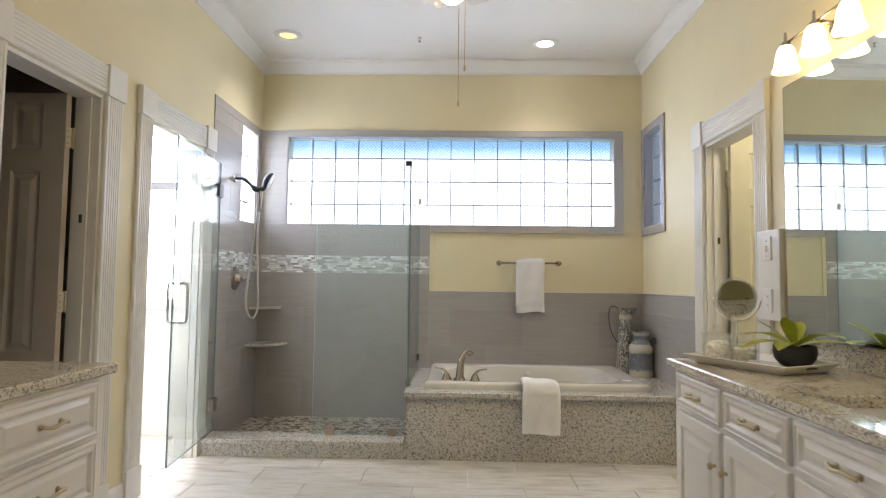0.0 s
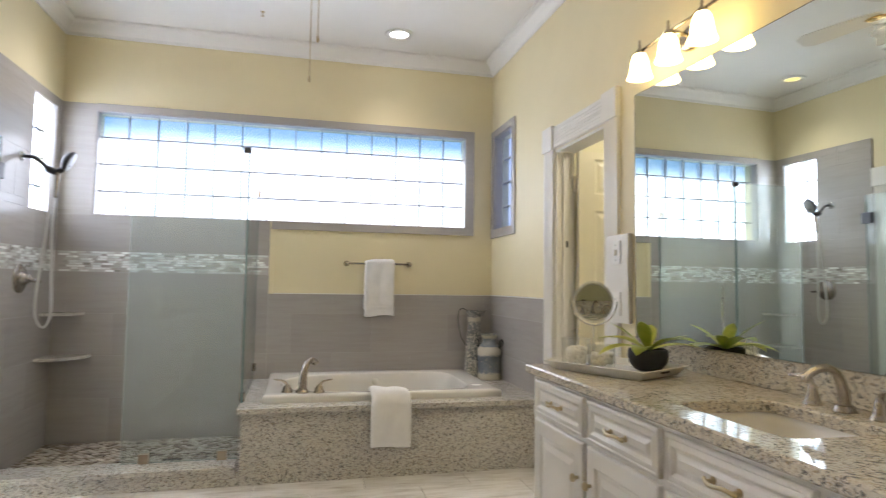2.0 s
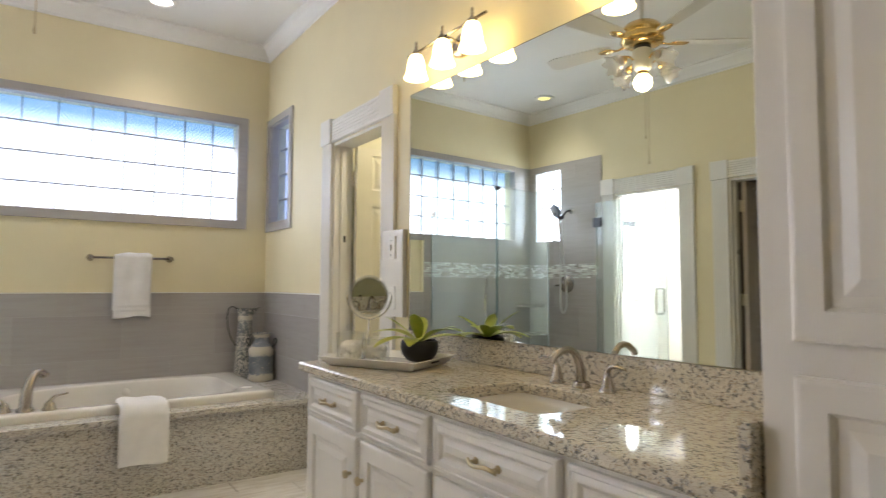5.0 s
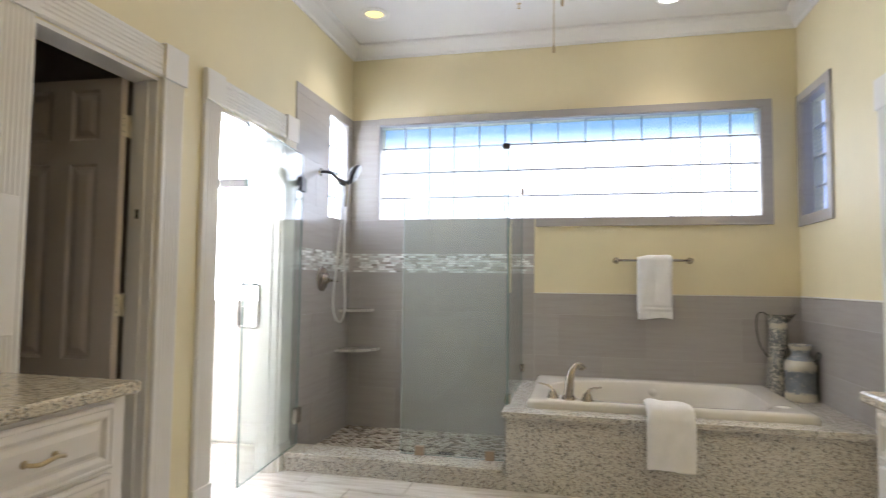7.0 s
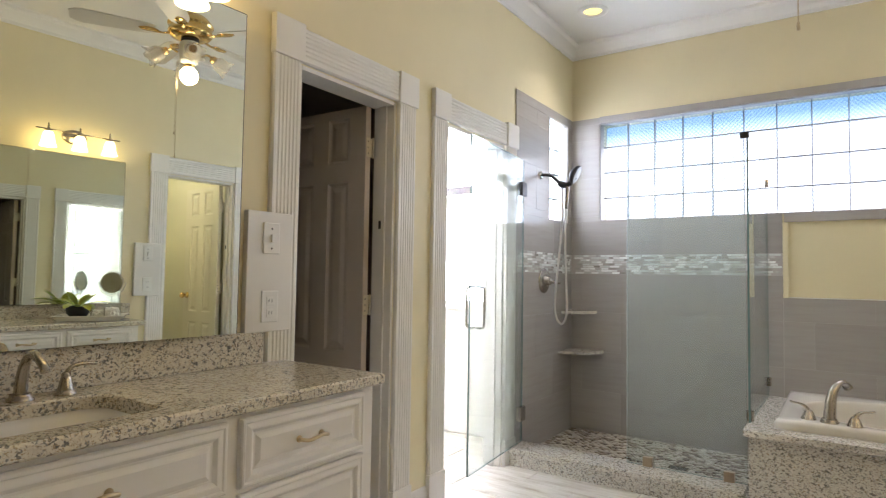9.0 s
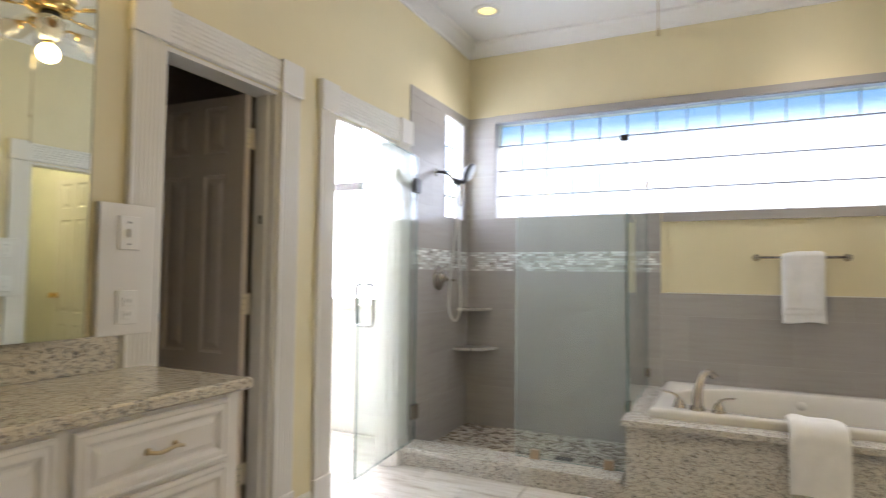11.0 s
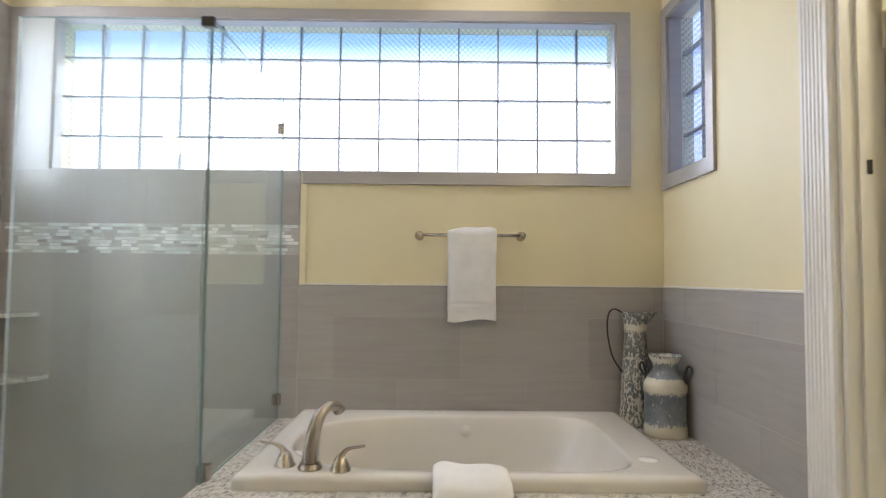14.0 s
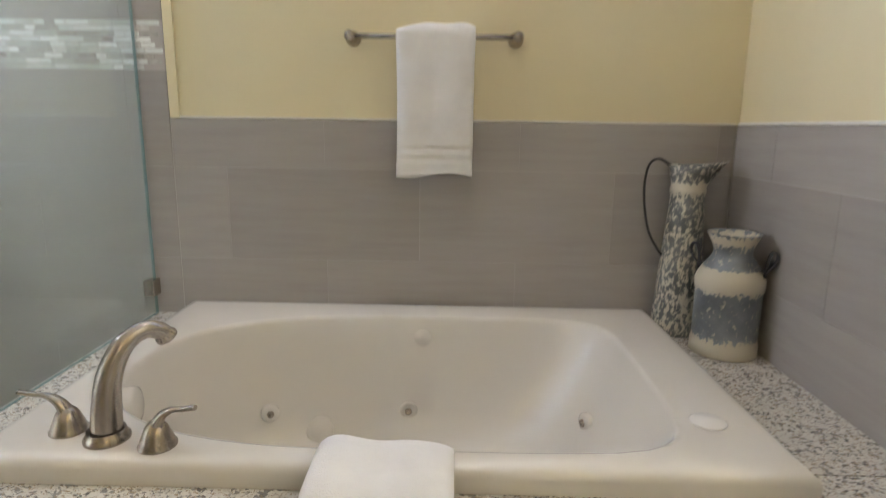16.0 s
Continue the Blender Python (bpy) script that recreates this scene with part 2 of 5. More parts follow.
M_BULB = glow("lit_frosted_glass", (1.0, 0.73, 0.27), 4.5)
M_BULB2 = glow("lit_fan_globe", (1.0, 0.78, 0.40), 11.0)
M_TULIP = clear_glass("ruffled_tulip_glass", (0.95, 0.94, 0.93), 0.16, (0.88, 0.86, 0.82))
M_CANBULB = glow("lit_can_bulb", (1.0, 0.80, 0.28), 0.55)


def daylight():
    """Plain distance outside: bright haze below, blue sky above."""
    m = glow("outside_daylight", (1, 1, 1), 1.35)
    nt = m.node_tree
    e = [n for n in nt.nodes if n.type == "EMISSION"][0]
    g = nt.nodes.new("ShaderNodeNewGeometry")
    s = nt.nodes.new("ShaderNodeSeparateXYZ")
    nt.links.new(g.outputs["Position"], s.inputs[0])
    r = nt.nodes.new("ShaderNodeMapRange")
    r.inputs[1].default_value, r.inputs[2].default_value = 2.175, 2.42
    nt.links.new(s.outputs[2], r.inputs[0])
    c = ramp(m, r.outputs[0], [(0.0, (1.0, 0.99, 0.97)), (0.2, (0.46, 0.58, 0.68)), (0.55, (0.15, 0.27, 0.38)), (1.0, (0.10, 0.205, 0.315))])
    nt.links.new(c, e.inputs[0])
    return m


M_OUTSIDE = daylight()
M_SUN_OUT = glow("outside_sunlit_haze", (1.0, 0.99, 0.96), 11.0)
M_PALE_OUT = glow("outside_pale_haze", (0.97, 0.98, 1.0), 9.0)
# Dimmer bluish glow: shade outside the right window put into its colour.
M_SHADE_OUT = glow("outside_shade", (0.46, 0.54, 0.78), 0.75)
M_FLOORGROUT = paint("pale_floor_grout", (0.70, 0.67, 0.62), 0.8, 0.05)


# ---- mesh helpers ----
def box(bm, x0, x1, y0, y1, z0, z1, bevel=0.0):
    made = bmesh.ops.create_cube(bm, size=1, matrix=Matrix.Translation(((x0 + x1) / 2, (y0 + y1) / 2, (z0 + z1) / 2)) @ Matrix.Diagonal((abs(x1 - x0), abs(y1 - y0), abs(z1 - z0), 1)))
    if bevel:
        edges = {e for v in made["verts"] for e in v.link_edges}
        bmesh.ops.bevel(bm, geom=list(edges), offset=bevel, segments=2, affect="EDGES", profile=0.6)
    return bm


def lathe(bm, profile, m=None, seg=32):
    """Turns a profile of (radius, height) about z."""
    m = m or Matrix()
    rings = []
    for r, z in profile:
        if r < 1e-5:
            rings.append([bm.verts.new(m @ Vector((0, 0, z)))])
        else:
            rings.append([bm.verts.new(m @ Vector((r * math.cos(2 * math.pi * k / seg), r * math.sin(2 * math.pi * k / seg), z))) for k in range(seg)])
    for a, b in zip(rings, rings[1:]):
        for k in range(seg):
            q = [a[k % len(a)], a[(k + 1) % len(a)], b[(k + 1) % len(b)], b[k % len(b)]]
            q = [v for n, v in enumerate(q) if v not in q[:n]]
            if len(q) > 2:
                f = bm.faces.new(q)
                f.smooth = True
    return bm


def tube(bm, pts, radius, seg=12, caps=True, flat=1.0):
    """Sweeps a round section along points; radius is one number or one for each point."""
    pts = [Vector(p) for p in pts]
    rad = radius if isinstance(radius, (list, tuple)) else [radius] * len(pts)
    up = Vector((0, 0, 1))
    rings = []
    side = None
    for n, p in enumerate(pts):
        d = (pts[min(n + 1, len(pts) - 1)] - pts[max(n - 1, 0)]).normalized()
        if side is None:
            side = d.cross(up if abs(d.z) < 0.95 else Vector((1, 0, 0))).normalized()
        side = (side - d * side.dot(d)).normalized()
        top = side.cross(d)
        rings.append([bm.verts.new(p + rad[n] * (side * math.cos(2 * math.pi * k / seg) + flat * top * math.sin(2 * math.pi * k / seg))) for k in range(seg)])
    for a, b in zip(rings, rings[1:]):
        for k in range(seg):
            f = bm.faces.new((a[k], a[(k + 1) % seg], b[(k + 1) % seg], b[k]))
            f.smooth = True
    if caps:
        bm.faces.new(rings[0][::-1])
        bm.faces.new(rings[-1])
    return bm


def smooth_path(pts, steps=6):
    """A soft curve through the points."""
    pts = [Vector(p) for p in pts]
    out = []
    for i in range(len(pts) - 1):
        p0, p1, p2, p3 = pts[max(i - 1, 0)], pts[i], pts[i + 1], pts[min(i + 2, len(pts) - 1)]
        for s in range(steps):
            t = s / steps
            out.append(0.5 * ((2 * p1) + (p2 - p0) * t + (2 * p0 - 5 * p1 + 4 * p2 - p3) * t * t + (3 * p1 - p0 - 3 * p2 + p3) * t ** 3))
    out.append(pts[-1])
    return out


def mesh_of(bm, name, material):
    bmesh.ops.recalc_face_normals(bm, faces=bm.faces)
    me = bpy.data.meshes.new(name)
    bm.to_mesh(me)
    bm.free()
    for one in material if isinstance(material, (list, tuple)) else [material]:
        me.materials.append(one)
    return me


def part(name, bm, material, parent=None, label=""):
    ob = new(name, mesh_of(bm, name, material))
    ob.parent = parent
    if label:
        ob["label"] = label
    return ob


def thing(name, label, category, m=None, group="", kind=""):
    ob = new(name)
    ob.empty_display_size = 0.05
    if m is not None:
        ob.matrix_world = m
    return tagged(ob, label, category, group, kind)


def solid(name, bm, material, label, category="", group="", kind=""):
    return tagged(part(name, bm, material), label, category, group, kind)


def piece(name, me, parent, m):
    ob = new(name, me)
    ob.parent = parent
    ob.matrix_basis = m
    return ob


def B():
    return bmesh.new()


# ---- rooms ----
LX, RX, BY = -1.60, 1.60, 4.758   # plaster faces of the long walls and of the far wall
TOP, REAR = 3.0, -3.2
DOOR_TOP = 2.0
LEFT_DOORS = ((1.945, 2.555), (2.985, 3.645))
RIGHT_DOOR = (2.875, 3.505)


def side_wall(name, x0, x1, holes, label):
    """A long wall with openings (y0, y1, z0, z1) that go through it."""
    bm = B()
    y = REAR
    for y0, y1, z0, z1 in sorted(holes):
        box(bm, x0, x1, y, y0, 0, TOP)
        if z0 > 0:
            box(bm, x0, x1, y0, y1, 0, z0)
        box(bm, x0, x1, y0, y1, z1, TOP)
        y = y1
    box(bm, x0, x1, y, 4.98, 0, TOP)
    return solid(name, bm, M_YELLOW, label, "wall", kind="structure")


LSW = (4.31, 4.66, 1.595, 2.345)
RSW = (4.27, 4.68, 1.60, 2.36)
wall_left = side_wall("wall_left", LX - 0.12, LX, [(LEFT_DOORS[0][0], LEFT_DOORS[0][1], 0, DOOR_TOP), (LEFT_DOORS[1][0], LEFT_DOORS[1][1], 0, DOOR_TOP), LSW], "pale yellow painted plaster wall with two doorways")
wall_right = side_wall("wall_right", RX, RX + 0.12, [(RIGHT_DOOR[0], RIGHT_DOOR[1], 0, DOOR_TOP), RSW], "pale yellow painted plaster wall with a doorway")
WIN = (-1.372, 1.372, 1.612, 2.362)
bm = B()
box(bm, LX, WIN[0], BY, 4.98, 0, TOP)
box(bm, WIN[1], RX, BY, 4.98, 0, TOP)
box(bm, WIN[0], WIN[1], BY, 4.98, 0, WIN[2])
box(bm, WIN[0], WIN[1], BY, 4.98, WIN[3], TOP)
wall_far = solid("wall_far", bm, M_YELLOW, "pale yellow plaster wall round the glass block window", "wall", kind="structure")
bm = B()
box(bm, LX - 0.12, RX + 0.12, REAR - 0.12, REAR, 0, TOP)
solid("wall_rear", bm, M_YELLOW, "pale yellow painted plaster wall", "wall", kind="structure")
bm = B()
box(bm, LX - 0.12, RX + 0.12, REAR - 0.12, 4.98, TOP, TOP + 0.1)
solid("ceiling", bm, M_CEIL, "flat white painted ceiling", "ceiling", kind="structure")
bm = B()
box(bm, -3.6, 3.4, REAR - 0.12, 5.1, -0.14, -0.008)
floor = solid("floor", bm, M_FLOORGROUT, "floor of pale veined stone-look tiles", "floor", kind="structure")


# ---- trim, doors and windows ----
def profile_run(bm, prof, m, length, caps=True):
    """Pushes a 2D profile (local y, z) along local x."""
    a = [bm.verts.new(m @ Vector((0, y, z))) for y, z in prof]
    b = [bm.verts.new(m @ Vector((length, y, z))) for y, z in prof]
    n = len(prof)
    for k in range(n):
        bm.faces.new((a[k], a[(k + 1) % n], b[(k + 1) % n], b[k]))
    if caps:
        bm.faces.new(a[::-1])
        bm.faces.new(b)


CROWN = [(0, 0), (0, -0.105), (0.012, -0.105), (0.016, -0.085), (0.04, -0.06), (0.062, -0.03), (0.085, -0.018), (0.088, 0)]
bm = B()
profile_run(bm, CROWN, pose(RX, BY, TOP, 0, 0, 180), RX - LX)
profile_run(bm, CROWN, pose(LX, BY - 0.001, TOP, 0, 0, -90), BY - REAR)
profile_run(bm, CROWN, pose(RX, REAR, TOP, 0, 0, 90), BY - REAR)
profile_run(bm, CROWN, pose(LX, REAR, TOP, 0, 0, 0), RX - LX)
solid("crown_molding", bm, M_CEIL, "white painted crown molding round the ceiling", "molding", kind="structure")

BASE = [(0, 0), (0.014, 0), (0.014, 0.085), (0.009, 0.10), (0.004, 0.108), (0, 0.108)]


def baseboard(x, y0, y1, rz):
    bm = B()
    profile_run(bm, BASE, pose(x, y0 if rz == 90 else y1, 0, 0, 0, rz), y1 - y0)
    solid("baseboard", bm, M_TRIM, "white painted wooden baseboard along the wall", "baseboard", kind="structure")


baseboard(LX, 2.715, 2.845, -90)
baseboard(RX, REAR, -0.04, 90)


def flutes(w, count=6, deep=0.003, t=0.02):
    """The cross section of a fluted board: local x across, y out."""
    pts = [(0, 0), (w, 0), (w, t * 0.6), (w - 0.006, t)]
    pitch = (w - 0.03) / count
    for k in range(count - 1, -1, -1):
        c = 0.015 + pitch * (k + 0.5)
        r = pitch * 0.38
        pts += [(c + r, t), (c + r * 0.55, t - deep * 0.85), (c, t - deep), (c - r * 0.55, t - deep * 0.85), (c - r, t)]
    return pts + [(0.006, t), (0, t * 0.6)]


def fluted(bm, m, w, length):
    """A fluted board that stands up local z from the origin of m."""
    prof = flutes(w)
    a = [bm.verts.new(m @ Vector((x, y, 0))) for x, y in prof]
    b = [bm.verts.new(m @ Vector((x, y, length))) for x, y in prof]
    n = len(prof)
    for k in range(n):
        bm.faces.new((a[k], a[(k + 1) % n], b[(k + 1) % n], b[k]))
    bm.faces.new(a[::-1])
    bm.faces.new(b)


def casing(name, m, w, label):
    """Door trim: m stands at the opening's foot, local x along the wall, y out of it; w is the opening."""
    top, leg = DOOR_TOP, 0.135
    c = thing(name, label, "door frame", m, kind="structure")
    for x in (-leg - 0.002, w + 0.002):
        bm = B()
        fluted(bm, pose(x, 0.001, 0.16), leg, top - 0.16)
        part("side_casing", bm, M_TRIM, c)
        bm = B()
        box(bm, x - 0.004, x + leg + 0.004, 0.001, 0.027, 0.002, 0.16, 0.003)
        part("plinth_block", bm, M_TRIM, c)
        bm = B()
        box(bm, x - 0.006, x + leg + 0.006, 0.001, 0.032, top, top + 0.152, 0.004)
        part("corner_block", bm, M_TRIM, c)
    bm = B()
    fluted(bm, pose(0.004, 0.001, top + 0.004, 0, 90, 0) @ pose(-0.14, 0, 0), 0.14, w - 0.008)
    part("head_casing", bm, M_TRIM, c)
    for x0, x1 in ((0.0, 0.016), (w - 0.016, w)):
        bm = B()
        box(bm, x0 + 0.001, x1 - 0.001, -0.121, 0.0, 0.002, top - 0.001)
        mid = x0 + 0.016 if x0 == 0 else x0 - 0.011
        box(bm, mid, mid + 0.011, -0.085, -0.04, 0.002, top - 0.017)
        part("jamb", bm, M_TRIM, c)
    bm = B()
    box(bm, 0.017, w - 0.017, -0.121, 0.0, top - 0.017, top - 0.001)
    part("head_jamb", bm, M_TRIM, c)
    return c


casing("door_1", pose(LX, LEFT_DOORS[0][1], 0, 0, 0, -90), LEFT_DOORS[0][1] - LEFT_DOORS[0][0], "white fluted door trim with square corner blocks")
casing("door_2", pose(LX, LEFT_DOORS[1][1], 0, 0, 0, -90), LEFT_DOORS[1][1] - LEFT_DOORS[1][0], "white fluted door trim of the bright side room")
casing("door_3", pose(RX, RIGHT_DOOR[0], 0, 0, 0, 90), RIGHT_DOOR[1] - RIGHT_DOOR[0], "white fluted door trim with square corner blocks")


def rings(bm, m, w, h, steps):
    """Concentric rectangles, each (inset, height out), capped in the middle: local x across, z up, y out."""
    loops = []
    for ins, out in steps:
        loops.append([bm.verts.new(m @ Vector(p)) for p in ((ins, out, ins), (w - ins, out, ins), (w - ins, out, h - ins), (ins, out, h - ins))])
    for a, b in zip(loops, loops[1:]):
        for k in range(4):
            bm.faces.new((a[k], a[(k + 1) % 4], b[(k + 1) % 4], b[k]))
    bm.faces.new(loops[-1])
    return loops


def six_panel_leaf(name, m, w, h, material, label, knob_metal, knob_x, gap=0.022):
    """A hinged leaf: local x from the hinge, y out of the face, foot at z = 0."""
    t = 0.036
    d = thing(name, label, "door", m)
    bm = B()
    box(bm, 0, w, -t + 0.008, -0.008, 0.012, h)
    st, mid = 0.105, 0.10
    pw = (w - 2 * st - mid) / 2
    for side in (0, -1):
        for x0, x1, z0, z1 in [(0, st, 0.012, h), (w - st, w, 0.012, h), (st + pw, st + pw + mid, 0.2, 0.70), (st + pw, st + pw + mid, 0.80, 1.62), (st + pw, st + pw + mid, 1.72, 1.94)] + [(st, w - st, 0.012, 0.2), (st, w - st, 0.70, 0.80), (st, w - st, 1.62, 1.72), (st, w - st, 1.94, h)]:
            box(bm, x0, x1, -0.008 if side == 0 else -t, 0 if side == 0 else -t + 0.008, z0, z1)
    part("slab", bm, material, d)
    for x0 in (st, st + pw + mid):
        for z0, z1 in ((0.2, 0.70), (0.80, 1.62), (1.72, 1.94)):
            bm = B()
            rings(bm, pose(x0, 0, z0), pw, z1 - z0, [(0.001, -0.001), (0.012, -0.0075), (0.022, -0.0075), (0.045, -0.001)])
            rings(bm, pose(x0 + pw, -t, z0, 0, 0, 180), pw, z1 - z0, [(0.001, -0.001), (0.012, -0.0075), (0.022, -0.0075), (0.045, -0.001)])
            part("panel", bm, material, d)
    bm = B()
    for sgn, y in ((1, 0.0), (-1, -t)):
        mm = pose(knob_x, y, 0.95, -90 * sgn)
        lathe(bm, [(0, 0), (0.03, 0), (0.03, 0.006), (0.011, 0.01), (0.011, 0.032), (0.024, 0.04), (0.029, 0.052), (0.022, 0.066), (0, 0.07)], mm, 20)
    part("door_knob", bm, knob_metal, d, "round metal door knob")
    for z in (0.22, 0.98, 1.74):
        bm = B()
        box(bm, -0.0028, -0.0005, -t - gap, -0.004, z, z + 0.092)
        tube(bm, [(-0.007, -t - gap * 0.5, z - 0.003), (-0.007, -t - gap * 0.5, z + 0.095)], 0.006, 8)
        h = part("hinge", bm, M_HINGE, d, "pale cream-painted butt hinge")
        bm = B()
        for dz in (0.018, 0.046, 0.074):
            lathe(bm, [(0.0035, 0), (0.0025, 0.001), (0, 0.001)], pose(-0.0029, -t * 0.45, z + dz, 0, -90, 0), 8)
        part("screw", bm, M_SLOT, h)
    return d


# leaf opened square into the dark closet; leaf opened into the lit closet
six_panel_leaf("closet_door", pose(-1.722, 2.479, 0, 0, 0, 182), 0.58, 1.985, M_DOOR, "beige six-panel door standing open into a dark closet", M_BLACK, 0.52, 0.022)
six_panel_leaf("closet_door", pose(1.722, 3.43, 0, 0, 0, 0) @ Matrix.Scale(-1, 4, (0, 1, 0)), 0.60, 1.985, M_LIGHTDOOR, "cream six-panel door standing open into a lit closet", M_BRASS, 0.53)
for x, y, s in ((-1.665, LEFT_DOORS[0][1] - 0.0165, -1), (1.665, RIGHT_DOOR[1] - 0.0165, -1)):
    bm = B()
    box(bm, x - 0.014, x + 0.014, y - 0.004, y, 1.36, 1.47, 0.001)
    box(bm, x - 0.007, x + 0.007, y - 0.014, y - 0.004, 1.39, 1.43, 0.002)
    solid("jamb_latch", bm, M_BLACK, "small dark metal latch on the door jamb", "latch")


# side rooms
def shell(name, x0, x1, y0, y1, top, material, label, gaps=()):
    """A plain closed room: walls outside the given bounds, open towards the bathroom."""
    bm = B()
    t = 0.06
    if x1 < 0:
        box(bm, x0 - t, x0, y0 - t, y1 + t, 0, top)
    else:
        box(bm, x1, x1 + t, y0 - t, y1 + t, 0, top)
    box(bm, x0, x1, y0 - t, y0, 0, top)
    if not gaps:
        box(bm, x0, x1, y1, y1 + t, 0, top)
    for a, b, z0, z1 in gaps:
        box(bm, x0, a, y1, y1 + t, 0, top)
        box(bm, b, x1, y1, y1 + t, 0, top)
        box(bm, a, b, y1, y1 + t, 0, z0)
        box(bm, a, b, y1, y1 + t, z1, top)
    solid(name, bm, material, label, "wall", kind="structure")
    bm = B()
    box(bm, x0 - t, x1 + t if x1 > 0 else x1, y0 - t, y1 + t, top, top + 0.05)
    solid("ceiling_" + name[5:], bm, material, "plain painted ceiling of a side room", "ceiling", kind="structure")


shell("wall_dark_closet", -3.0, LX - 0.121, 1.0, 2.70, 2.6, M_UNLITWALL, "closet walls coloured dark brown-grey to look unlit")
TW = (-2.72, -1.94, 0.95, 2.34)
shell("wall_bright_room", -3.1, LX - 0.121, 2.82, 4.15, 2.7, M_CEIL, "white sunlit walls of a small side room", [TW])
shell("wall_lit_closet", RX + 0.121, 3.2, 2.2, 3.62, 2.6, M_CREAM, "cream yellow walls of a walk-in closet")

# sash window of the bright room
sw = thing("window_2", "white double-hung sash window full of bright daylight", "window", kind="structure")
bm = B()
x0, x1, z0, z1 = TW
for a, b, c, d in ((x0, x0 + 0.04, z0, z1), (x1 - 0.04, x1, z0, z1), (x0, x1, z0, z0 + 0.04), (x0, x1, z1 - 0.04, z1)):
    box(bm, a, b, 4.16, 4.20, c, d)
part("window_frame", bm, M_TRIM, sw)
bm = B()
box(bm, x0 + 0.03, x1 - 0.03, 4.152, 4.19, 1.80, 1.86, 0.003)
# Dark blue-grey rail: its shade against the daylight is put into the paint.
part("meeting_rail", bm, mat("shaded_rail_paint", (0.25, 0.25, 0.28), 0.4), sw)
bm = B()
box(bm, x0 + 0.04, x1 - 0.04, 4.178, 4.182, z0 + 0.04, z1 - 0.04)
pane = part("pane", bm, M_PANE, sw)
pane.visible_shadow = False
bm = B()
box(bm, x0 - 0.05, x1 + 0.05, 4.09, 4.15, z0 - 0.03, z0, 0.004)
part("window_sill", bm, M_TRIM, sw)

# wall cabinet and closet shelves seen in the mirrors
def ring_door(bm, m, w, h, t=0.018):
    box_m = [(0.0, 0.0), (0.0, t - 0.004), (0.004, t), (0.045, t), (0.052, t - 0.007), (0.062, t - 0.007), (0.085, t - 0.001)]
    loops = rings(bm, m, w, h, box_m)
    bm.faces.new(loops[0][::-1])


wc = thing("wall_cabinet", "white wooden wall cabinet with two panel doors", "cabinet", pose(-3.10, 3.05, 1.45, 0, 0, -90))
bm = B()
box(bm, -0.62, 0.0, 0, 0.20, 0, 0.72, 0.003)
part("body", bm, M_WHITE, wc)
for k in (0, 1):
    bm = B()
    ring_door(bm, pose(-0.61 + 0.305 * k, 0.201, 0.01), 0.298, 0.70)
    part("door", bm, M_WHITE, wc)
bm = B()
box(bm, -0.64, 0.02, 0, 0.215, -0.03, -0.001, 0.004)
part("rail", bm, M_WHITE, wc)
for z in (1.62, 0.98):
    bm = B()
    box(bm, 2.35, 3.198, 2.201, 2.50, z, z + 0.02, 0.002)
    s = solid("closet_shelf", bm, mat("shelf_wood", (0.26, 0.15, 0.08), 0.5), "brown wooden closet shelf on a cleat", "shelf", "closet shelves")
    bm = B()
    box(bm, 2.35, 3.198, 2.201, 2.225, z - 0.08, z - 0.0005)
    part("cleat", bm, M_CREAM, s)


# ---- glass block windows ----
def block_mesh(w, h, axis):
    bm = B()
    if axis == "y":
        box(bm, -w / 2, w / 2, 0, 0.08, -h / 2, h / 2, 0.006)
    else:
        box(bm, 0, 0.08, -w / 2, w / 2, -h / 2, h / 2, 0.006)
    return mesh_of(bm, "block", M_BLOCK)


def mortar_material():
    return paint("grey_mortar", (0.30, 0.31, 0.33), 0.8, 0.05)


M_MORTAR = mortar_material()
FACE = 4.825
w1 = thing("window_1", "wide glass block window glowing with daylight", "window", kind="structure")
full = block_mesh(0.1915, 0.1915, "y")
for c in range(14):
    for r in range(4):
        b = piece("block", full, w1, pose(-1.378 + 0.198 * (c + 0.5), FACE, 1.595 + 0.1978 * (r + 0.5)))
        b.visible_shadow = False
bm = B()
for c in range(1, 14):
    box(bm, -1.378 + 0.198 * c - 0.0034, -1.378 + 0.198 * c + 0.0034, FACE - 0.002, FACE + 0.02, 1.612, 2.362)
for r in range(1, 4):
    box(bm, -1.372, 1.372, FACE - 0.0015, FACE + 0.0195, 1.595 + 0.1978 * r - 0.0036, 1.595 + 0.1978 * r + 0.0036)
mo = part("mortar", bm, M_MORTAR, w1)


def side_blocks(name, x, sgn, spans, zs, label):
    w = thing(name, label, "window", kind="structure")
    for a, b in spans:
        me = block_mesh(b - a - 0.008, zs[1] - zs[0] - 0.008, "x")
        for z0, z1 in zip(zs, zs[1:]):
            k = piece("block", me, w, pose(x if sgn > 0 else x - 0.08, (a + b) / 2, (z0 + z1) / 2))
            k.visible_shadow = False
    bm = B()
    xa, xb = (x + 0.006, x + 0.03) if sgn > 0 else (x - 0.03, x - 0.006)
    for z in zs[1:-1]:
        box(bm, xa, xb, spans[0][0], spans[-1][1], z - 0.004, z + 0.004)
    for a, b in spans[1:]:
        box(bm, xa + 0.0005, xb - 0.0005, a - 0.004, a + 0.004, zs[0], zs[-1])
    part("mortar", bm, M_MORTAR, w)


